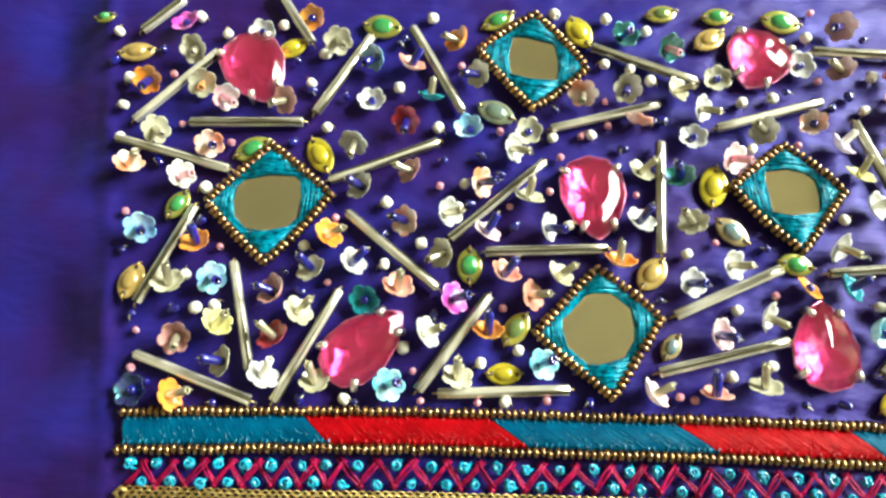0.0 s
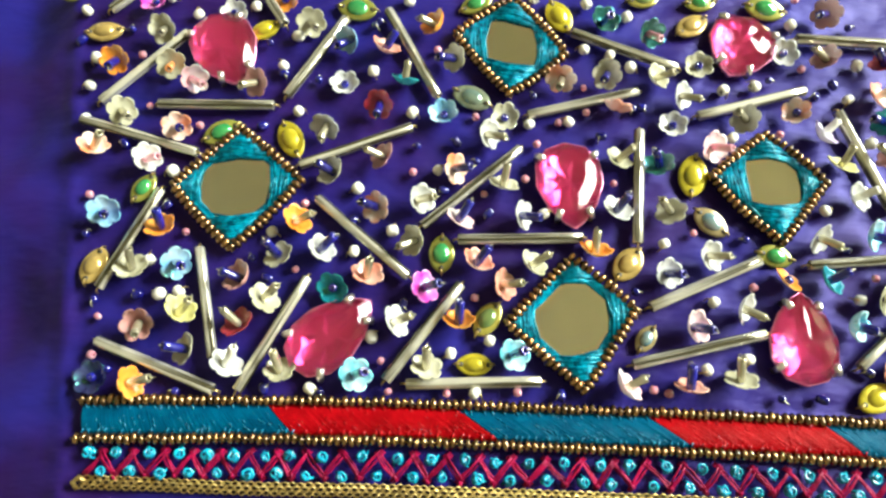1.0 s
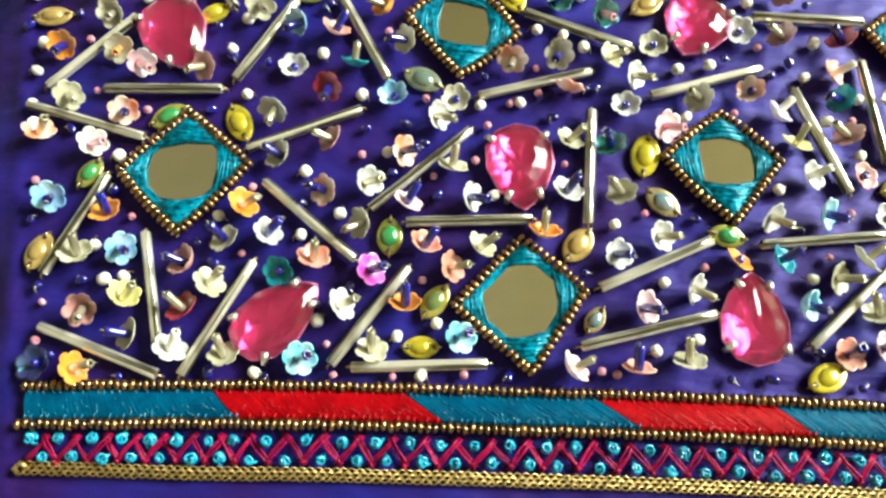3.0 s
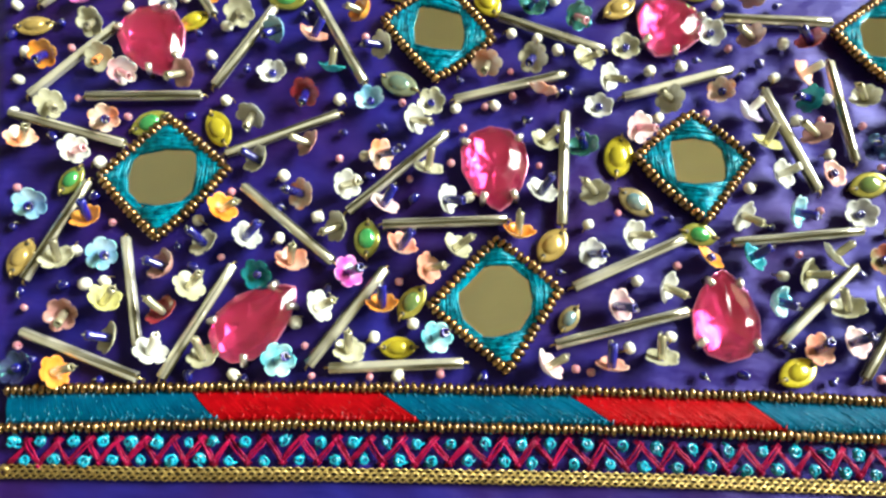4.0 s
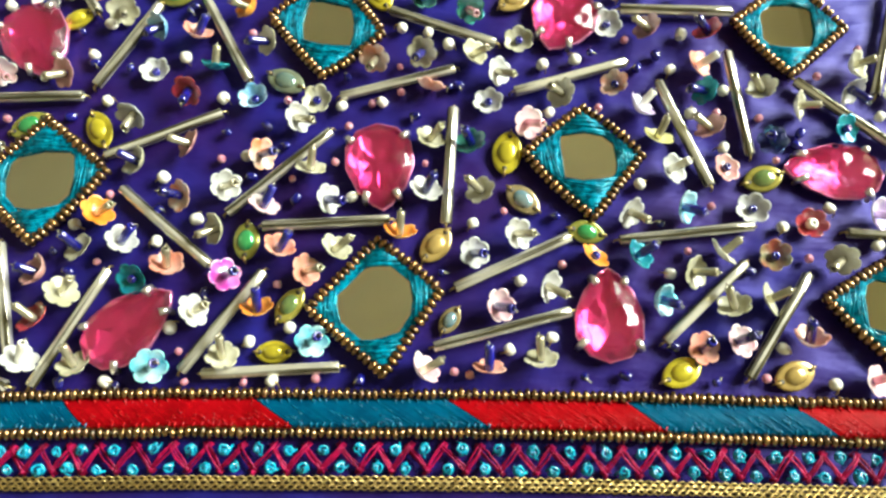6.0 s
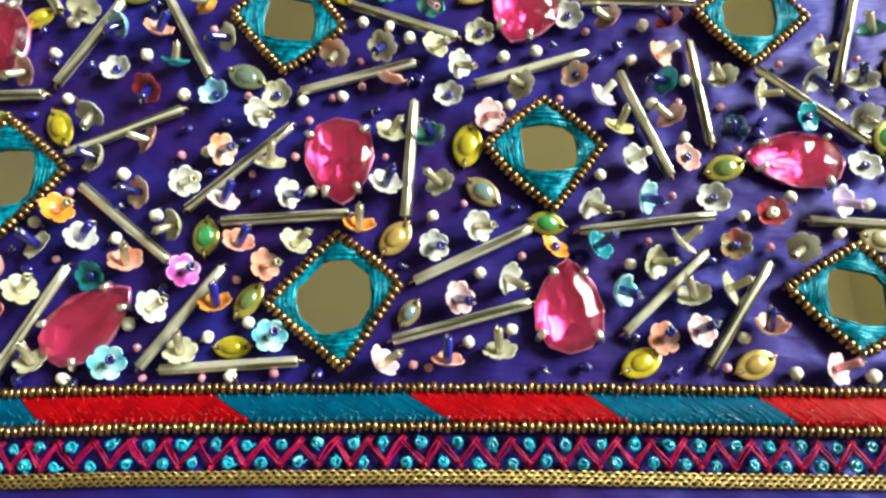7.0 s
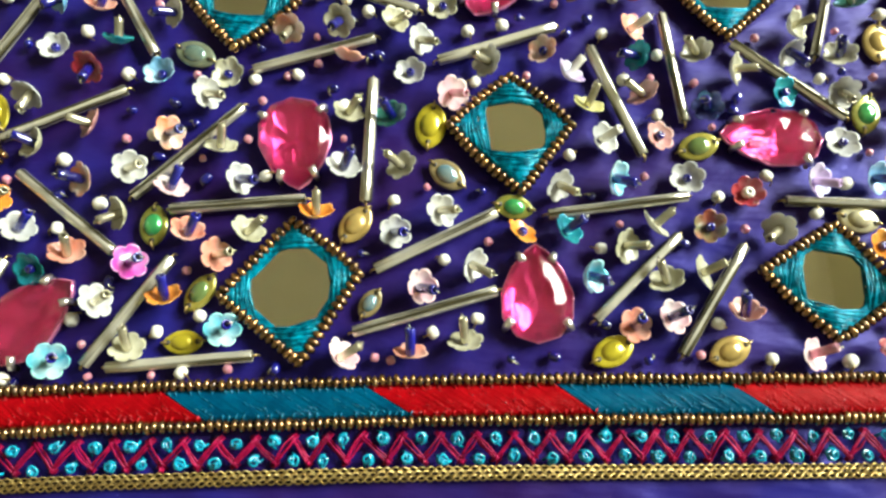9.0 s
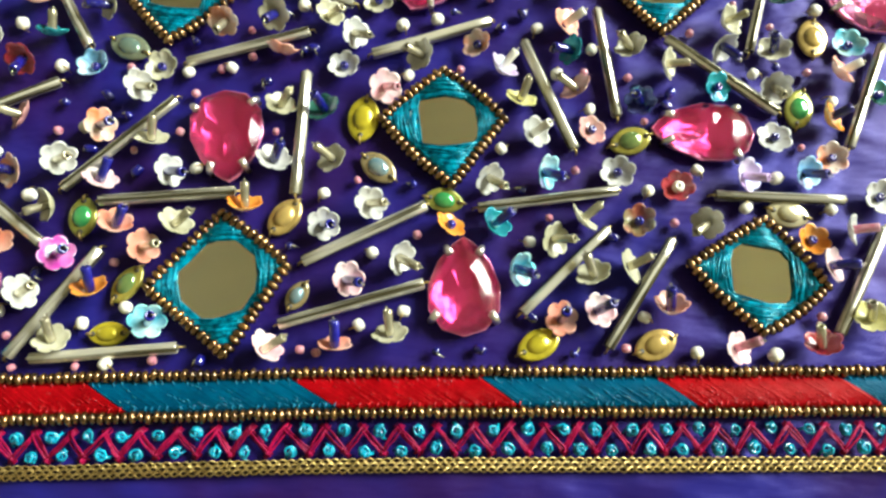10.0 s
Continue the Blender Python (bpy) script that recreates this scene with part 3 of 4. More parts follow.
def bugle(x0, y0, x1, y1):
    length = math.hypot(x1 - x0, y1 - y0)
    r = rnd.uniform(0.86, 0.99)
    tilt = rnd.uniform(-0.02, 0.02)
    b = thing("bugle_bead", at((x0 + x1) / 2, (y0 + y1) / 2, r + 0.12, spin(math.atan2(y1 - y0, x1 - x0)) @ Matrix.Rotation(tilt, 4, "Y")), "long silver-lined glass bugle bead lying on purple cloth", "bead", "bugle beads")
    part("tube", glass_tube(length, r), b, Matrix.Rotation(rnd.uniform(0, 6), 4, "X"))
    part("lining", bore_shade_mesh(length, r * 0.52), b, None, "dark plug standing for shade in the bead's bore")
    for e in (-1, 1):
        s = Shape()
        h = e * length / 2
        s.tube([(h - e * 0.3, 0, 0), (h + e * 0.35, 0.05, 0.15), (h + e * 0.75, 0.12, -0.4), (h + e * 0.8, 0.1, -r - 0.1)], 0.16, 5)
        part("thread", s.mesh("thread", GOLD_THREAD), b, None, "gold sewing thread")


def leaf_outline(a, length, width):
    return length / 2 * math.cos(a), width / 2 * math.sin(a) * (0.72 + 0.28 * abs(math.sin(a)))


def oval(x0, y0, x1, y1, tint):
    """A pointed oval sequin with a domed middle and a stitch through a hole at either end."""
    length = math.hypot(x1 - x0, y1 - y0)
    width = length * rnd.uniform(0.60, 0.68)
    words = {"gold": "dull gold", "yellow": "bright yellow", "green": "green with a gold rim", "olive": "olive", "steel": "grey-gold", "cream": "pale cream", "moss": "grey-green"}[tint]
    lean = Matrix.Rotation(rnd.uniform(-0.16, 0.16), 4, "X") @ Matrix.Rotation(rnd.uniform(-0.1, 0.1), 4, "Y")
    o = thing("oval_sequin", at((x0 + x1) / 2, (y0 + y1) / 2, 0.55, spin(math.atan2(y1 - y0, x1 - x0)) @ lean), words + " domed oval sequin stitched at both ends", "sequin", "oval sequins")
    n = 28
    prof = [(1.0, -0.35), (1.0, -0.15), (0.95, 0.06), (0.84, 0.16), (0.66, 0.22), (0.52, 0.22), (0.40, 0.30)]
    s = Shape()
    s.grid([[(*leaf_outline(2 * math.pi * k / n, length * f, width * f), z) for k in range(n)] for f, z in prof], True)
    part("rim", s.mesh("rim", NAVETTE[tint]), o)
    s = Shape()
    rows = []
    for i in range(7):
        f = math.cos(i / 6 * math.pi / 2)
        rows.append([(length * 0.27 * max(f, 0.01) * math.cos(2 * math.pi * k / n), width * 0.32 * max(f, 0.01) * math.sin(2 * math.pi * k / n), 0.14 + 0.85 * math.sin(i / 6 * math.pi / 2)) for k in range(n)])
    s.grid(rows, True)
    part("dome", s.mesh("dome", DOME[tint]), o)
    for e in (-1, 1):
        # each hole is a dark disc on the rim, shade painted in
        s = Shape()
        s.lathe([(0.27, 0.02), (0.28, 0.40), (0.06, 0.46)], 10)
        part("hole", s.mesh("hole", HOLE_SHADE), o, at(e * length * 0.37, 0, 0.0, Matrix.Rotation(-math.pi / 2, 4, "Y")))
        s = Shape()
        s.tube([(e * length * 0.39, 0, 0.2), (e * length * 0.45, 0.05, 0.5), (e * length * 0.52, 0.1, 0.15), (e * length * 0.55, 0.1, -0.5)], 0.17, 5)
        part("thread", s.mesh("thread", GOLD_THREAD), o)


CUPS = {}


def cup_mesh(tint, kind):
    """A six-petalled cupped disc with a hole, thin but solid."""
    if (tint, kind) in CUPS:
        return CUPS[tint, kind]
    n, rad, deep = 48, 2.78, (0.75, 1.15, 1.6)[kind]
    s = Shape()
    rows = []
    for lift, fs in ((0.0, (0.14, 0.3, 0.5, 0.72, 0.9, 1.0)), (-0.12, (1.0, 0.9, 0.72, 0.5, 0.3, 0.14))):
        for f in fs:
            row = []
            for k in range(n):
                a = 2 * math.pi * k / n
                lobe = 0.79 + 0.21 * abs(math.cos(3 * a)) ** 0.6
                r = rad * f * (1 - (1 - lobe) * f ** 1.5)
                row.append((r * math.cos(a), r * math.sin(a), deep * f ** 2.2 * (1 + 0.10 * math.cos(6 * a) * f) + lift + 0.12 * math.sin(2 * a + kind) * f))
            rows.append(row)
    rows.append(rows[0])
    s.grid(rows, True)
    CUPS[tint, kind] = s.mesh("petals", PETAL[tint])
    return CUPS[tint, kind]


STEMS = {k: tube_mesh(4.0, 0.80 if k == "blue" else 0.72, m, "stem_bead") for k, m in STEM.items()}


def round_mesh(name, r, material, flat=0.85, hole=0.28):
    s = Shape()
    n = 8
    prof = [(-r * flat * math.cos(math.pi * k / n), hole * r + (1 - hole) * r * math.sin(math.pi * k / n) ** 0.75) for k in range(n + 1)]
    s.lathe(prof + [(r * 0.4, hole * r * 0.8), (-r * 0.4, hole * r * 0.8), prof[0]], 14)
    return s.mesh(name, material)


EYE_BEAD = round_mesh("eye_bead", 0.80, BLUE_GLASS)
WHITE = [round_mesh("white_bead", r, WHITE_GLASS, f) for r, f in ((1.0, 0.85), (1.08, 0.95), (0.92, 1.05))]
PINK = [round_mesh("pink_bead", r, PINK_GLASS, f) for r, f in ((0.66, 0.8), (0.74, 0.9))]
INK = [round_mesh("blue_bead", r, BLUE_GLASS, f) for r, f in ((0.70, 0.9), (0.8, 1.3))]
CATCH = Shape().tube([(0, 0, 2.2), (0.2, 0, 2.7), (0.75, 0.05, 2.6), (1.0, 0.1, 1.6)], 0.10, 5).mesh("thread", STEM_SILVER)
WORDS = {"silver": "a silver bead stem", "blue": "an ink-blue bead stem", "pink": "a pink bead stem", "white": "a white bead stem", "lilac": "a lilac bead stem",
         "orange": "an orange bead stem", "none": "a small bead in its eye", "bead": "a white bead in its eye"}


def flower(x, y, sx, sy, tint, stem, tip_over=0.0):
    """A flower sequin, tipped over towards the bead that holds it."""
    reach = math.hypot(sx, sy)
    slant = min(1.25, math.asin(min(0.94, reach / 4.7))) if reach > 0.3 else 0.0
    lean = slant * rnd.uniform(0.62, 0.9) if slant else rnd.uniform(0.03, 0.14)
    lean = tip_over or lean
    way = math.atan2(sy, sx) if slant else rnd.uniform(0, 6.3)
    z = 2.1 * math.sin(lean) + 0.3
    fl = thing("flower_sequin", at(x, y, z, spin(way)), tint + " flower-shaped cup sequin with " + WORDS[stem], "sequin", "flower sequins")
    tip = Matrix.Rotation(lean, 4, "Y")
    part("petals", cup_mesh(tint, rnd.choice((0, 1, 1, 2))), fl, tip @ Matrix.Rotation(rnd.uniform(-0.15, 0.15), 4, "X") @ spin(rnd.uniform(0, 6.3)) @ Matrix.Diagonal((rnd.uniform(0.92, 1.06), rnd.uniform(0.92, 1.06), rnd.uniform(0.9, 1.2), 1)))
    stand = Matrix.Rotation(-math.pi / 2, 4, "Y")
    if stem in STEMS:
        over = Matrix.Rotation(min(slant, lean + 0.25), 4, "Y")
        part("stem_bead", STEMS[stem], fl, over @ at(0, 0, 2.15, stand), WORDS[stem][2:].strip())
        part("thread", CATCH, fl, over @ at(0, 0, 1.9, spin(rnd.uniform(-0.5, 0.5))))
    elif stem == "bead":
        part("eye_bead", WHITE[0], fl, tip @ at(0, 0, 0.75, stand))
    else:
        part("eye_bead", EYE_BEAD, fl, tip @ at(0, 0, 0.5, stand))


LOOPS = [Shape().tube([(0, 0, 0.3), (r * 0.7, 0, r * 0.75), (r * 1.25, 0.05, r * 0.35), (r * 1.55, 0.15, -r * 0.7)], 0.13, 5).mesh("thread", m) for r, m in ((0.8, STEM_SILVER), (1.0, GOLD_THREAD))]


def small_bead(name, meshes, x, y, label, group):
    me = rnd.choice(meshes)
    m = at(x, y, 0.88 if meshes is WHITE else 0.62, spin(rnd.uniform(0, 6.3)) @ Matrix.Rotation(rnd.uniform(-0.5, 0.5), 4, "Y"))
    bead = thing(name, m, label, "bead", group, me)
    if meshes is not PINK:
        part("thread", LOOPS[meshes is WHITE], bead, spin(rnd.uniform(0, 6.3)))


def white_bead(x, y):
    small_bead("white_bead", WHITE, x, y, "round opaque white glass bead sewn on purple cloth", "white beads")


def pink_bead(x, y):
    small_bead("pink_bead", PINK, x, y, "tiny clear pink glass bead sewn on purple cloth", "pink beads")


def blue_bead(x, y):
    small_bead("blue_bead", INK, x, y, "tiny shiny ink-blue glass bead sewn on purple cloth", "blue beads")


stone(-50.6, 32.4, -43.3, 18.0, 12.0)
stone(15.4, 7.8, 16.9, -8.0, 11.8)
stone(51.7, 35.2, 46.4, 22.9, 12.4)
stone(-29.5, -32.9, -17.4, -22.0, 10.5)
stone(53.2, -33.7, 53.8, -18.5, 11.1)
stone(132.8, 21.3, 118.5, 24.4, 12.7)
stone(101.7, -2.2, 85.4, -0.6, 10.1)
bugle(-68.2, 13.7, -54.3, 28.6)
bugle(-34.8, 15.9, -25.1, 32.6)
bugle(-57.6, 13.3, -36.9, 13.9)
bugle(-70.7, 9.8, -49.5, 4.1)
bugle(-31.3, 2.3, -11.8, 10.3)
bugle(-17.3, 34.9, -7.4, 16.6)
bugle(17.5, 31.3, 36.6, 23.9)
bugle(8.9, 13.4, 29.2, 18.9)
bugle(28.8, 10.8, 27.4, -10.5)
bugle(59.6, 30.9, 80.0, 30.5)
bugle(39.7, 14.2, 59.8, 20.0)
bugle(65.3, 15.8, 72.3, -3.9)
bugle(78.2, 21.8, 79.8, 1.8)
bugle(-62.3, -21.0, -54.7, -3.1)
bugle(-46.7, -13.5, -42.1, -31.9)
bugle(-37.6, -37.0, -28.1, -18.1)
bugle(-27.6, -3.9, -11.4, -17.5)
bugle(-3.2, -10.8, 18.0, -9.8)
bugle(-14.3, -34.8, -2.5, -18.6)
bugle(28.8, -21.6, 48.0, -12.9)
bugle(-11.0, -35.2, 10.5, -34.2)
bugle(56.2, -13.5, 78.5, -11.3)
bugle(62.1, -30.5, 76.5, -17.6)
bugle(25.4, -31.2, 47.4, -25.5)
bugle(86.4, -19.7, 74.7, -36.2)
bugle(111.0, 35.2, 103.5, 13.2)
bugle(89.5, 15.9, 106.6, 1.8)
bugle(126.3, 13.7, 117.3, -4.8)
bugle(94.2, -12.4, 114.5, -13.9)
bugle(120.2, -18.7, 110.0, -35.2)
bugle(-69.6, 33.1, -62.4, 40.5)
bugle(-44.2, 42.9, -36.6, 31.0)
bugle(-61.2, -29.7, -41.3, -37.0)
bugle(-9.4, -8.4, 7.5, 6.7)
oval(-73.6, 28.0, -67.0, 29.5, "gold")
oval(-43.2, 28.6, -37.7, 31.6, "yellow")
oval(-48.9, 6.7, -42.7, 10.2, "green")
oval(-35.2, 11.0, -31.6, 4.0, "yellow")
oval(-4.5, 18.7, 2.2, 15.2, "moss")
oval(37.5, 31.6, 43.5, 36.1, "gold")
oval(38.8, 6.6, 37.4, -1.3, "yellow")
oval(-59.4, -5.4, -56.6, 0.0, "green")
oval(-63.2, -13.7, -65.0, -20.2, "gold")
oval(-5.9, -9.7, -5.9, -16.6, "green")
oval(27.9, -11.2, 23.5, -16.8, "gold")
oval(3.9, -21.4, 0.0, -26.9, "olive")
oval(29.4, -24.6, 26.5, -28.9, "steel")
oval(-3.1, -31.8, 2.9, -31.7, "yellow")
oval(37.9, -3.8, 43.1, -8.3, "steel")
oval(47.8, -11.3, 54.1, -12.6, "green")
oval(78.3, -3.4, 85.1, -1.6, "olive")
oval(61.2, -36.9, 67.7, -33.6, "yellow")
oval(78.9, -37.2, 85.4, -34.6, "gold")
oval(115.9, 19.6, 114.3, 12.0, "gold")
oval(111.6, 6.0, 109.3, -1.0, "green")
oval(102.3, -14.8, 109.0, -16.7, "cream")
oval(-27.0, 35.8, -19.5, 35.1, "green")
oval(-3.6, 35.6, 2.4, 39.1, "green")
oval(-79.6, 35.8, -75.9, 37.0, "green")
oval(13.5, 38.3, 16.9, 31.8, "yellow")
oval(28.5, 38.8, 34.7, 40.2, "olive")
oval(39.4, 38.7, 45.6, 39.5, "green")
oval(51.1, 38.8, 58.9, 37.4, "green")
flower(-58.4, 29.0, 0.5, -3.4, "cream", "silver")
flower(-66.5, 22.0, 0.2, -3.5, "orange", "blue")
flower(-52.2, 18.3, 3.4, -2.6, "grey", "pink")
flower(-56.3, 21.5, 1.0, -3.2, "cream", "orange")
flower(-46.3, 33.2, 0.0, 0.0, "white", "none")
flower(-31.6, 31.2, 1.8, -3.4, "cream", "silver")
flower(-23.4, 27.6, -2.9, -3.1, "blue", "blue")
flower(-24.5, 18.6, 0.0, 0.0, "white", "none")
flower(-40.2, 18.1, -2.8, -2.6, "rose", "silver")
flower(-63.7, 11.6, 2.8, -2.8, "cream", "silver")
flower(-53.6, 8.8, 2.1, -2.0, "peach", "blue")
flower(-67.6, 4.1, 2.6, 1.8, "peach", "silver")
flower(-58.2, 2.2, 3.9, -0.5, "white", "pink")
flower(-26.8, 9.9, -0.8, -4.3, "white", "silver")
flower(-24.8, 0.6, -3.3, 0.8, "cream", "blue")
flower(-7.7, 30.9, -5.3, 0.7, "orange", "silver")
flower(-17.5, 25.5, 2.6, 3.3, "salmon", "blue")
flower(-13.5, 18.4, 0.7, 4.1, "teal", "silver")
flower(-4.3, 24.2, -4.1, -1.3, "cream", "blue")
flower(-6.2, 12.9, 0.0, 0.0, "blue", "none")
flower(4.7, 12.7, 0.0, 0.0, "cream", "none")
flower(-17.7, 14.6, -0.4, -4.7, "red", "blue")
flower(23.5, 22.0, -1.4, -3.3, "cream", "blue")
flower(15.2, 20.8, -1.1, -3.8, "peach", "silver")
flower(32.1, 21.3, 3.3, -0.2, "cream", "silver")
flower(24.7, 14.0, 0.5, 1.4, "salmon", "none", 1.2)
flower(1.3, 8.8, 4.2, -1.6, "white", "silver")
flower(-4.2, 2.0, 3.4, -0.7, "peach", "blue")
flower(-16.3, 3.8, -3.7, 0.5, "rose", "silver")
flower(24.6, 4.7, 2.5, 1.4, "cream", "silver")
flower(32.0, 3.8, -1.7, 1.7, "green", "blue")
flower(4.4, -1.1, 0.8, 4.4, "cream", "silver")
flower(40.8, 24.7, 0.0, 0.0, "cream", "none")
flower(56.9, 27.9, 0.0, 0.0, "white", "none")
flower(64.6, 26.0, -3.9, 1.5, "rose", "silver")
flower(75.2, 25.3, -3.1, 1.9, "red", "blue")
flower(57.6, 15.1, -1.4, -0.3, "peach", "none", 0.5)
flower(48.3, 13.2, -3.3, 0.2, "cream", "silver")
flower(35.0, 12.0, 0.0, 0.0, "white", "none")
flower(36.5, 17.8, 3.8, -2.2, "white", "silver")
flower(41.6, 7.9, 2.7, -1.9, "pink", "pink")
flower(60.9, 10.2, 3.0, 2.7, "lilac", "white")
flower(73.4, 13.4, -4.2, -0.3, "teal", "blue")
flower(72.3, 18.7, 3.7, 1.2, "salmon", "white")
flower(83.4, 13.7, -3.0, 1.8, "cream", "silver")
flower(63.9, 4.6, 1.7, 3.5, "yellow", "silver")
flower(73.4, 6.2, -3.8, 2.1, "rose", "silver")
flower(75.1, -0.8, 1.7, 0.4, "rose", "none")
flower(65.6, -1.2, 2.7, 0.5, "white", "white")
flower(-63.6, -7.5, 1.9, -2.1, "blue", "blue")
flower(-53.4, -10.5, -0.2, 2.8, "orange", "blue")
flower(-57.2, -17.8, 0.2, 3.2, "cream", "silver")
flower(-50.1, -16.4, 2.5, -1.6, "blue", "blue")
flower(-38.6, -19.0, -4.8, 1.1, "rose", "blue", 0.6)
flower(-34.9, -22.3, 3.0, 2.1, "cream", "silver")
flower(-38.2, -26.7, -3.7, 3.3, "red", "silver", 0.6)
flower(-54.6, -26.4, 1.0, -3.2, "rose", "silver")
flower(-48.5, -25.2, 2.9, 2.4, "yellow", "silver")
flower(-33.0, -14.7, -2.2, 1.9, "cream", "blue")
flower(-26.4, -13.7, 3.3, 2.6, "white", "blue")
flower(-31.1, -8.7, 4.3, 1.2, "orange", "silver")
flower(-23.5, -19.8, -1.4, -1.6, "teal", "none")
flower(-18.3, -18.0, 0.9, 2.7, "salmon", "silver")
flower(-17.1, -5.5, -2.9, -0.3, "peach", "blue")
flower(-10.5, -4.0, 3.6, -0.3, "white", "silver")
flower(-3.2, -7.7, 2.4, 3.6, "pink", "blue")
flower(7.3, -6.4, 3.8, -1.2, "white", "blue")
flower(-10.1, -11.3, -3.5, -2.2, "cream", "silver")
flower(-0.2, -15.3, 2.5, 2.9, "salmon", "blue")
flower(8.9, -15.3, 3.6, 1.9, "cream", "silver")
flower(19.8, -12.9, 0.3, 4.2, "orange", "silver")
flower(23.8, -4.9, 2.0, 2.3, "white", "blue")
flower(-8.8, -19.4, 3.1, 0.0, "magenta", "blue")
flower(4.2, -18.7, 3.7, -0.2, "salmon", "silver")
flower(-2.8, -25.5, 0.1, 3.7, "orange", "blue")
flower(-13.6, -25.6, 3.7, 1.0, "white", "silver")
flower(31.8, -15.7, 2.0, -1.2, "white", "blue")
flower(5.7, -30.3, 2.2, 0.4, "cyan", "blue")
flower(-7.9, -32.8, 0.1, 3.4, "cream", "silver")
flower(23.3, -35.2, 4.1, 2.0, "pink", "silver")
flower(33.5, -5.0, -2.9, 1.6, "cream", "silver")
flower(38.9, -12.5, 3.5, -1.0, "white", "silver")
flower(51.5, -16.7, 2.6, 1.6, "orange", "none", 0.75)
flower(57.9, -8.8, 2.9, -2.7, "white", "silver")
flower(66.8, -8.0, 3.4, -2.0, "cyan", "blue")
flower(78.9, -8.2, 0.0, 0.0, "white", "none")
flower(58.4, -16.6, 3.3, 1.6, "teal", "blue")
flower(72.0, -16.5, 3.8, 2.7, "cream", "silver")
flower(67.5, -19.2, 3.4, -0.9, "cream", "silver")
flower(61.1, -23.7, 3.4, -1.8, "cyan", "blue")
flower(35.3, -24.7, 3.1, -1.3, "pink", "blue")
flower(43.4, -21.4, 3.7, -2.4, "white", "silver")
flower(73.5, -25.5, -2.1, 4.6, "cream", "silver")
flower(78.7, -24.1, 3.7, 1.4, "cream", "silver")
flower(84.5, -31.0, -0.4, 3.5, "salmon", "blue")
flower(68.0, -31.7, 0.3, 0.8, "salmon", "blue")
flower(73.4, -30.6, 2.2, 0.7, "pink", "blue")
flower(34.0, -35.1, 0.1, 4.3, "salmon", "blue")
flower(42.2, -33.6, -0.4, 4.7, "cream", "silver")
flower(88.3, -10.9, 0.0, 0.0, "red", "bead")
flower(81.5, -16.5, 0.0, 0.0, "olive", "none")
flower(99.6, 18.4, 3.4, 0.1, "cream", "silver")
flower(111.1, 22.5, -2.0, 2.9, "green", "silver")
flower(120.6, 13.9, 0.0, 0.0, "cyan", "none")
flower(98.3, 13.8, 2.7, -4.0, "white", "blue")
flower(107.7, 13.1, -1.4, 1.5, "cream", "blue")
flower(88.3, 10.5, 4.5, -0.6, "cream", "silver")
flower(106.2, 6.2, 0.0, -3.4, "white", "silver")
flower(117.1, 8.1, 4.3, 1.4, "salmon", "white")
flower(113.9, -0.1, 3.5, 1.0, "orange", "blue")
flower(105.2, -2.8, 0.0, 0.0, "white", "none")
flower(96.7, 6.4, 1.9, -1.3, "teal", "none")
flower(83.9, 4.2, -2.0, -0.4, "navy", "blue")
flower(114.0, -6.6, 0.0, -0.8, "peach", "none")
flower(123.9, 4.5, 0.3, -0.2, "green", "none")
flower(99.0, -9.4, 3.1, -1.9, "lilac", "lilac")
flower(108.8, -9.2, 2.3, -1.7, "blue", "blue")
flower(92.2, -17.2, -4.5, -3.2, "cream", "silver")
flower(108.4, -20.3, 0.0, 0.0, "orange", "none")
flower(113.9, -19.1, 4.1, -0.3, "white", "pink")
flower(110.3, -24.6, 3.6, -0.5, "pink", "blue")
flower(120.6, -13.5, 0.0, 0.0, "white", "none")
flower(93.7, -36.9, 3.0, 0.8, "pink", "pink")
flower(106.6, -37.3, -1.2, 3.5, "red", "silver")
flower(115.1, -33.3, -1.5, 2.6, "yellow", "silver")
flower(-61.0, 34.4, -1.0, 1.8, "magenta", "none")
flower(-36.8, 36.4, -1.1, -1.9, "orange", "none")
flower(23.2, 33.5, 1.0, -0.9, "green", "blue")
flower(31.6, 31.0, 1.8, -3.4, "green", "pink")
flower(66.0, 36.3, -3.4, -2.1, "rose", "blue")
flower(-60.8, -35.6, -0.7, 0.2, "navy", "none")
flower(-54.5, -36.4, 5.0, 0.9, "orange", "silver")
flower(-46.1, -30.8, -3.3, -0.0, "cream", "blue")
flower(-39.7, -33.2, 2.0, 2.9, "white", "white")
flower(-31.0, -34.0, -1.0, 3.3, "cream", "silver")
flower(-19.4, -34.1, 2.5, 0.2, "cyan", "blue")
white_bead(-74.1, 32.9)
white_bead(-53.0, 32.8)
white_bead(-33.8, 28.7)
white_bead(-36.0, 22.2)
white_bead(-70.5, 22.7)
white_bead(-70.7, 16.9)
white_bead(-32.4, 12.9)
white_bead(-53.3, 0.5)
white_bead(-19.4, 21.6)
white_bead(-70.1, 10.0)
white_bead(-11.9, 13.3)
white_bead(19.6, 27.5)
white_bead(24.4, 26.5)
white_bead(28.1, 24.0)
white_bead(9.2, 11.6)
white_bead(16.3, 12.3)
white_bead(-6.9, 2.1)
white_bead(70.4, 25.7)
white_bead(44.9, 19.7)
white_bead(50.8, 20.7)
white_bead(67.7, 18.5)
white_bead(45.7, 10.1)
white_bead(70.5, 9.7)
white_bead(75.4, 3.1)
white_bead(76.7, 14.2)
white_bead(-34.8, -10.2)
white_bead(-20.8, -1.8)
white_bead(-20.7, -13.3)
white_bead(-54.7, -15.8)
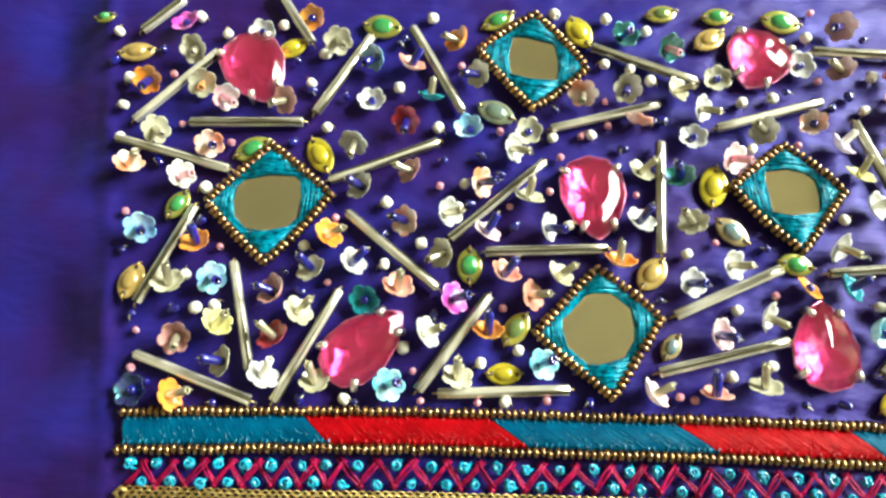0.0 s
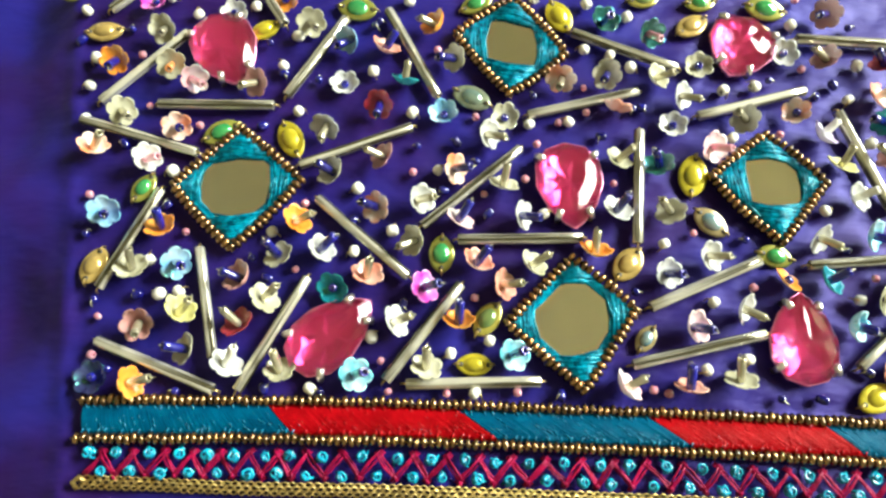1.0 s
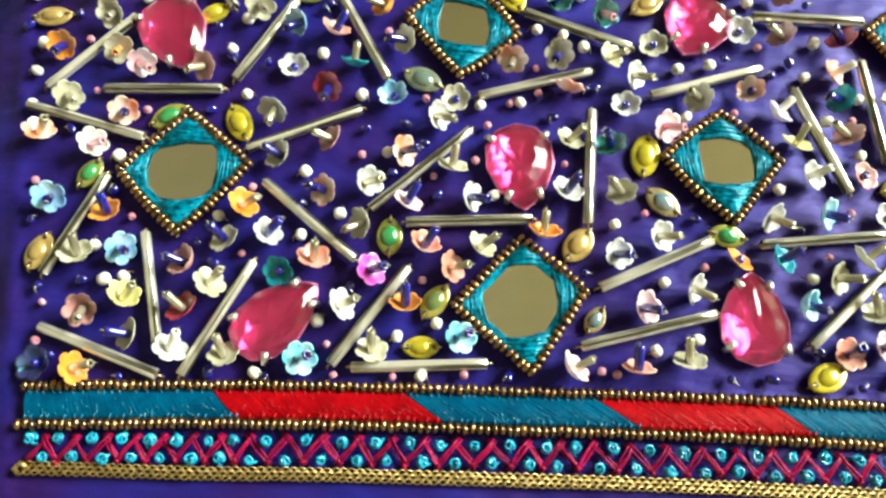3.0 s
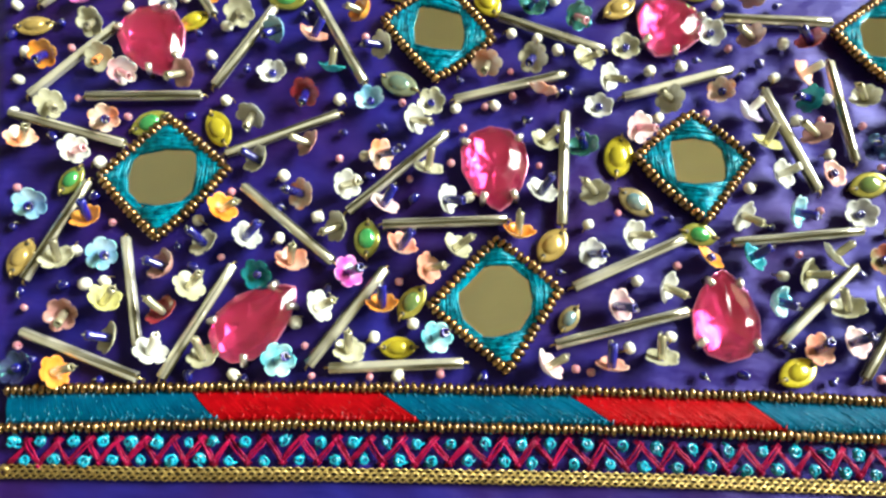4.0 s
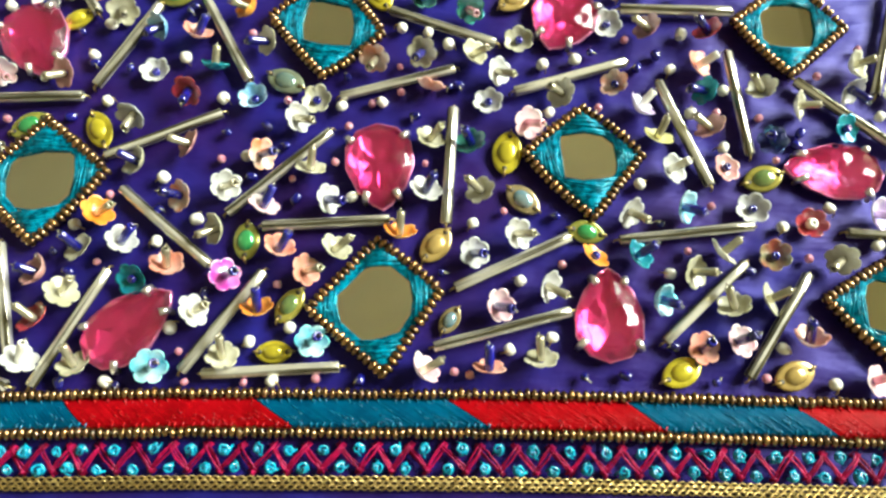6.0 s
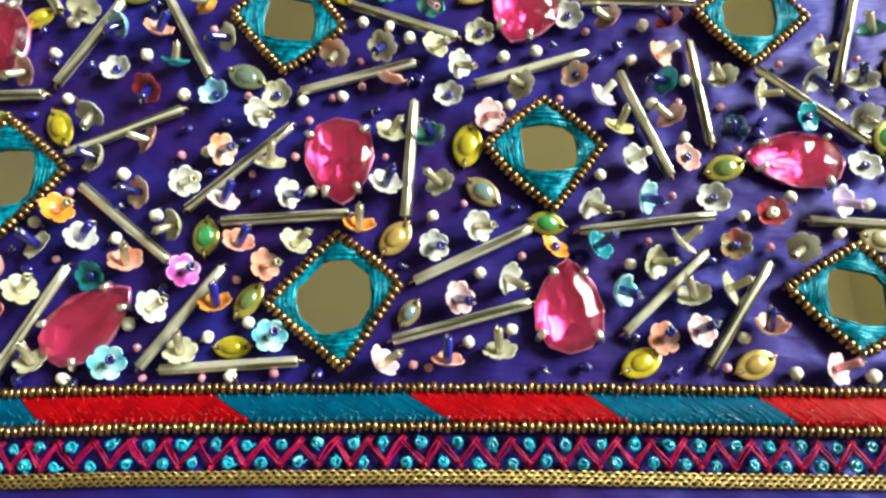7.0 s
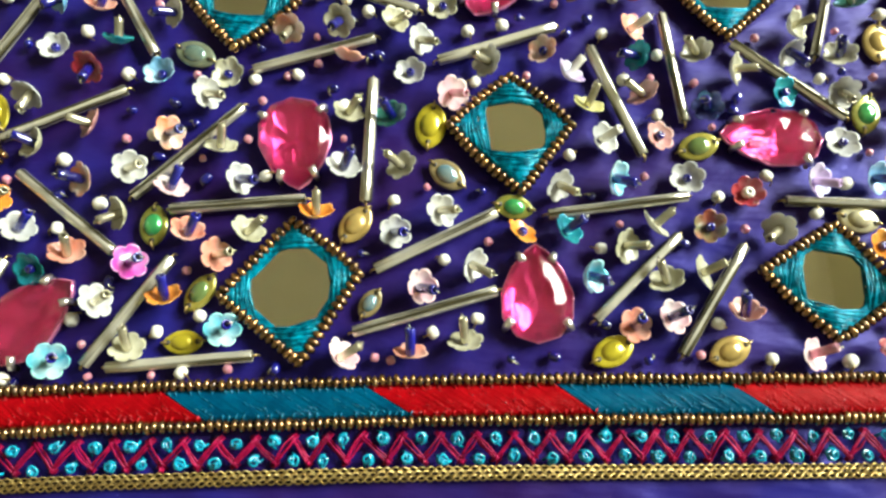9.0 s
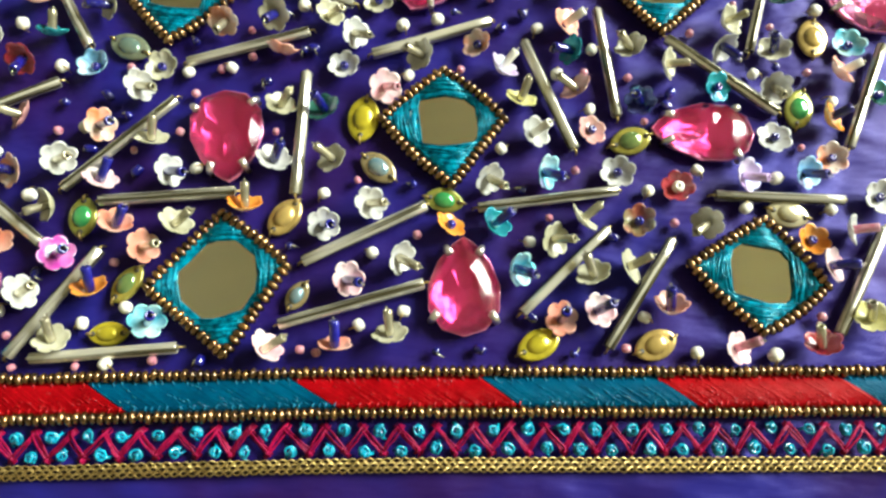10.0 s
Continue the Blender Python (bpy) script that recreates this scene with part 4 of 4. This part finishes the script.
white_bead(-52.3, -21.6)
white_bead(-49.1, -21.1)
white_bead(-16.9, -27.8)
white_bead(-14.4, -9.4)
white_bead(11.5, -5.6)
white_bead(31.9, -10.4)
white_bead(2.3, -27.9)
white_bead(-4.0, -30.1)
white_bead(-0.0, -36.3)
white_bead(60.4, -3.5)
white_bead(39.5, -20.4)
white_bead(64.0, -19.3)
white_bead(80.7, -31.7)
white_bead(37.4, -31.6)
white_bead(44.2, -29.7)
white_bead(116.1, 20.9)
white_bead(103.5, 8.9)
white_bead(115.9, 3.4)
white_bead(91.8, -8.1)
white_bead(83.5, -11.4)
white_bead(98.8, -14.7)
white_bead(112.3, -15.4)
white_bead(104.4, -9.8)
white_bead(88.0, -37.3)
white_bead(99.8, -38.0)
white_bead(-42.3, 35.0)
white_bead(-58.7, 36.6)
white_bead(-13.4, 37.2)
white_bead(20.4, 37.7)
white_bead(28.0, 35.0)
white_bead(10.4, 38.7)
white_bead(59.1, 34.3)
white_bead(-26.2, -36.3)
pink_bead(-62.3, 23.8)
pink_bead(-59.3, 13.2)
pink_bead(-49.8, 9.6)
pink_bead(-7.7, 26.7)
pink_bead(19.3, 19.5)
pink_bead(19.6, 14.4)
pink_bead(-0.5, 12.9)
pink_bead(10.5, 7.8)
pink_bead(-11.3, 1.7)
pink_bead(8.4, 1.0)
pink_bead(23.9, 0.6)
pink_bead(14.5, 12.2)
pink_bead(60.1, 24.8)
pink_bead(54.4, 11.1)
pink_bead(73.7, 21.7)
pink_bead(82.4, 8.9)
pink_bead(75.1, 10.0)
pink_bead(-67.0, -4.3)
pink_bead(-49.5, -10.6)
pink_bead(-30.3, -16.7)
pink_bead(-61.8, -25.6)
pink_bead(-29.7, -4.8)
pink_bead(1.2, -2.1)
pink_bead(-0.2, -20.7)
pink_bead(-13.8, -36.4)
pink_bead(-4.5, -36.5)
pink_bead(6.8, -36.0)
pink_bead(28.6, -35.0)
pink_bead(-15.2, -31.6)
pink_bead(37.2, -8.2)
pink_bead(46.5, -17.6)
pink_bead(67.4, -15.4)
pink_bead(72.2, -7.5)
pink_bead(77.5, -36.3)
pink_bead(102.1, 22.6)
pink_bead(107.9, 18.0)
pink_bead(93.9, 17.1)
pink_bead(84.3, 0.8)
pink_bead(112.8, 9.1)
pink_bead(109.5, -4.5)
pink_bead(87.2, -16.8)
pink_bead(108.0, -32.4)
pink_bead(60.9, 40.2)
pink_bead(-61.7, -31.9)
pink_bead(31.0, -35.5)
pink_bead(15.9, 12.8)
blue_bead(-65.1, 29.2)
blue_bead(-39.0, 27.2)
blue_bead(-29.3, 19.6)
blue_bead(-74.1, 26.6)
blue_bead(-38.6, 9.9)
blue_bead(-62.6, 5.6)
blue_bead(22.1, 9.7)
blue_bead(29.8, 15.8)
blue_bead(10.0, 17.5)
blue_bead(-10.7, 6.8)
blue_bead(-3.8, 7.8)
blue_bead(53.7, 22.3)
blue_bead(65.5, 21.6)
blue_bead(61.9, 19.1)
blue_bead(-66.4, -11.5)
blue_bead(-53.4, -5.9)
blue_bead(-34.8, -18.3)
blue_bead(-56.0, -21.8)
blue_bead(-62.9, -22.8)
blue_bead(-37.8, -14.9)
blue_bead(2.0, -5.7)
blue_bead(26.6, -18.9)
blue_bead(-12.0, -22.1)
blue_bead(-5.8, -1.6)
blue_bead(46.0, -9.1)
blue_bead(63.3, -10.6)
blue_bead(77.0, -18.9)
blue_bead(49.0, -35.9)
blue_bead(69.6, -36.9)
blue_bead(63.5, -31.2)
blue_bead(55.5, -35.8)
blue_bead(88.3, 3.6)
blue_bead(107.7, 10.3)
blue_bead(70.3, 34.2)
blue_bead(-19.7, 31.6)
blue_bead(-58.8, -34.1)
blue_bead(-47.5, -37.3)
blue_bead(-24.5, -36.8)
blue_bead(-33.6, -36.5)
blue_bead(13.8, -36.2)
blue_bead(12.0, -31.0)
blue_bead(-21.3, -7.5)
blue_bead(25.0, 22.4)
blue_bead(28.2, 15.5)
blue_bead(-18.7, 32.7)
blue_bead(89.2, 5.9)
blue_bead(-0.2, 4.1)
blue_bead(94.5, 2.6)
blue_bead(-35.8, 20.7)
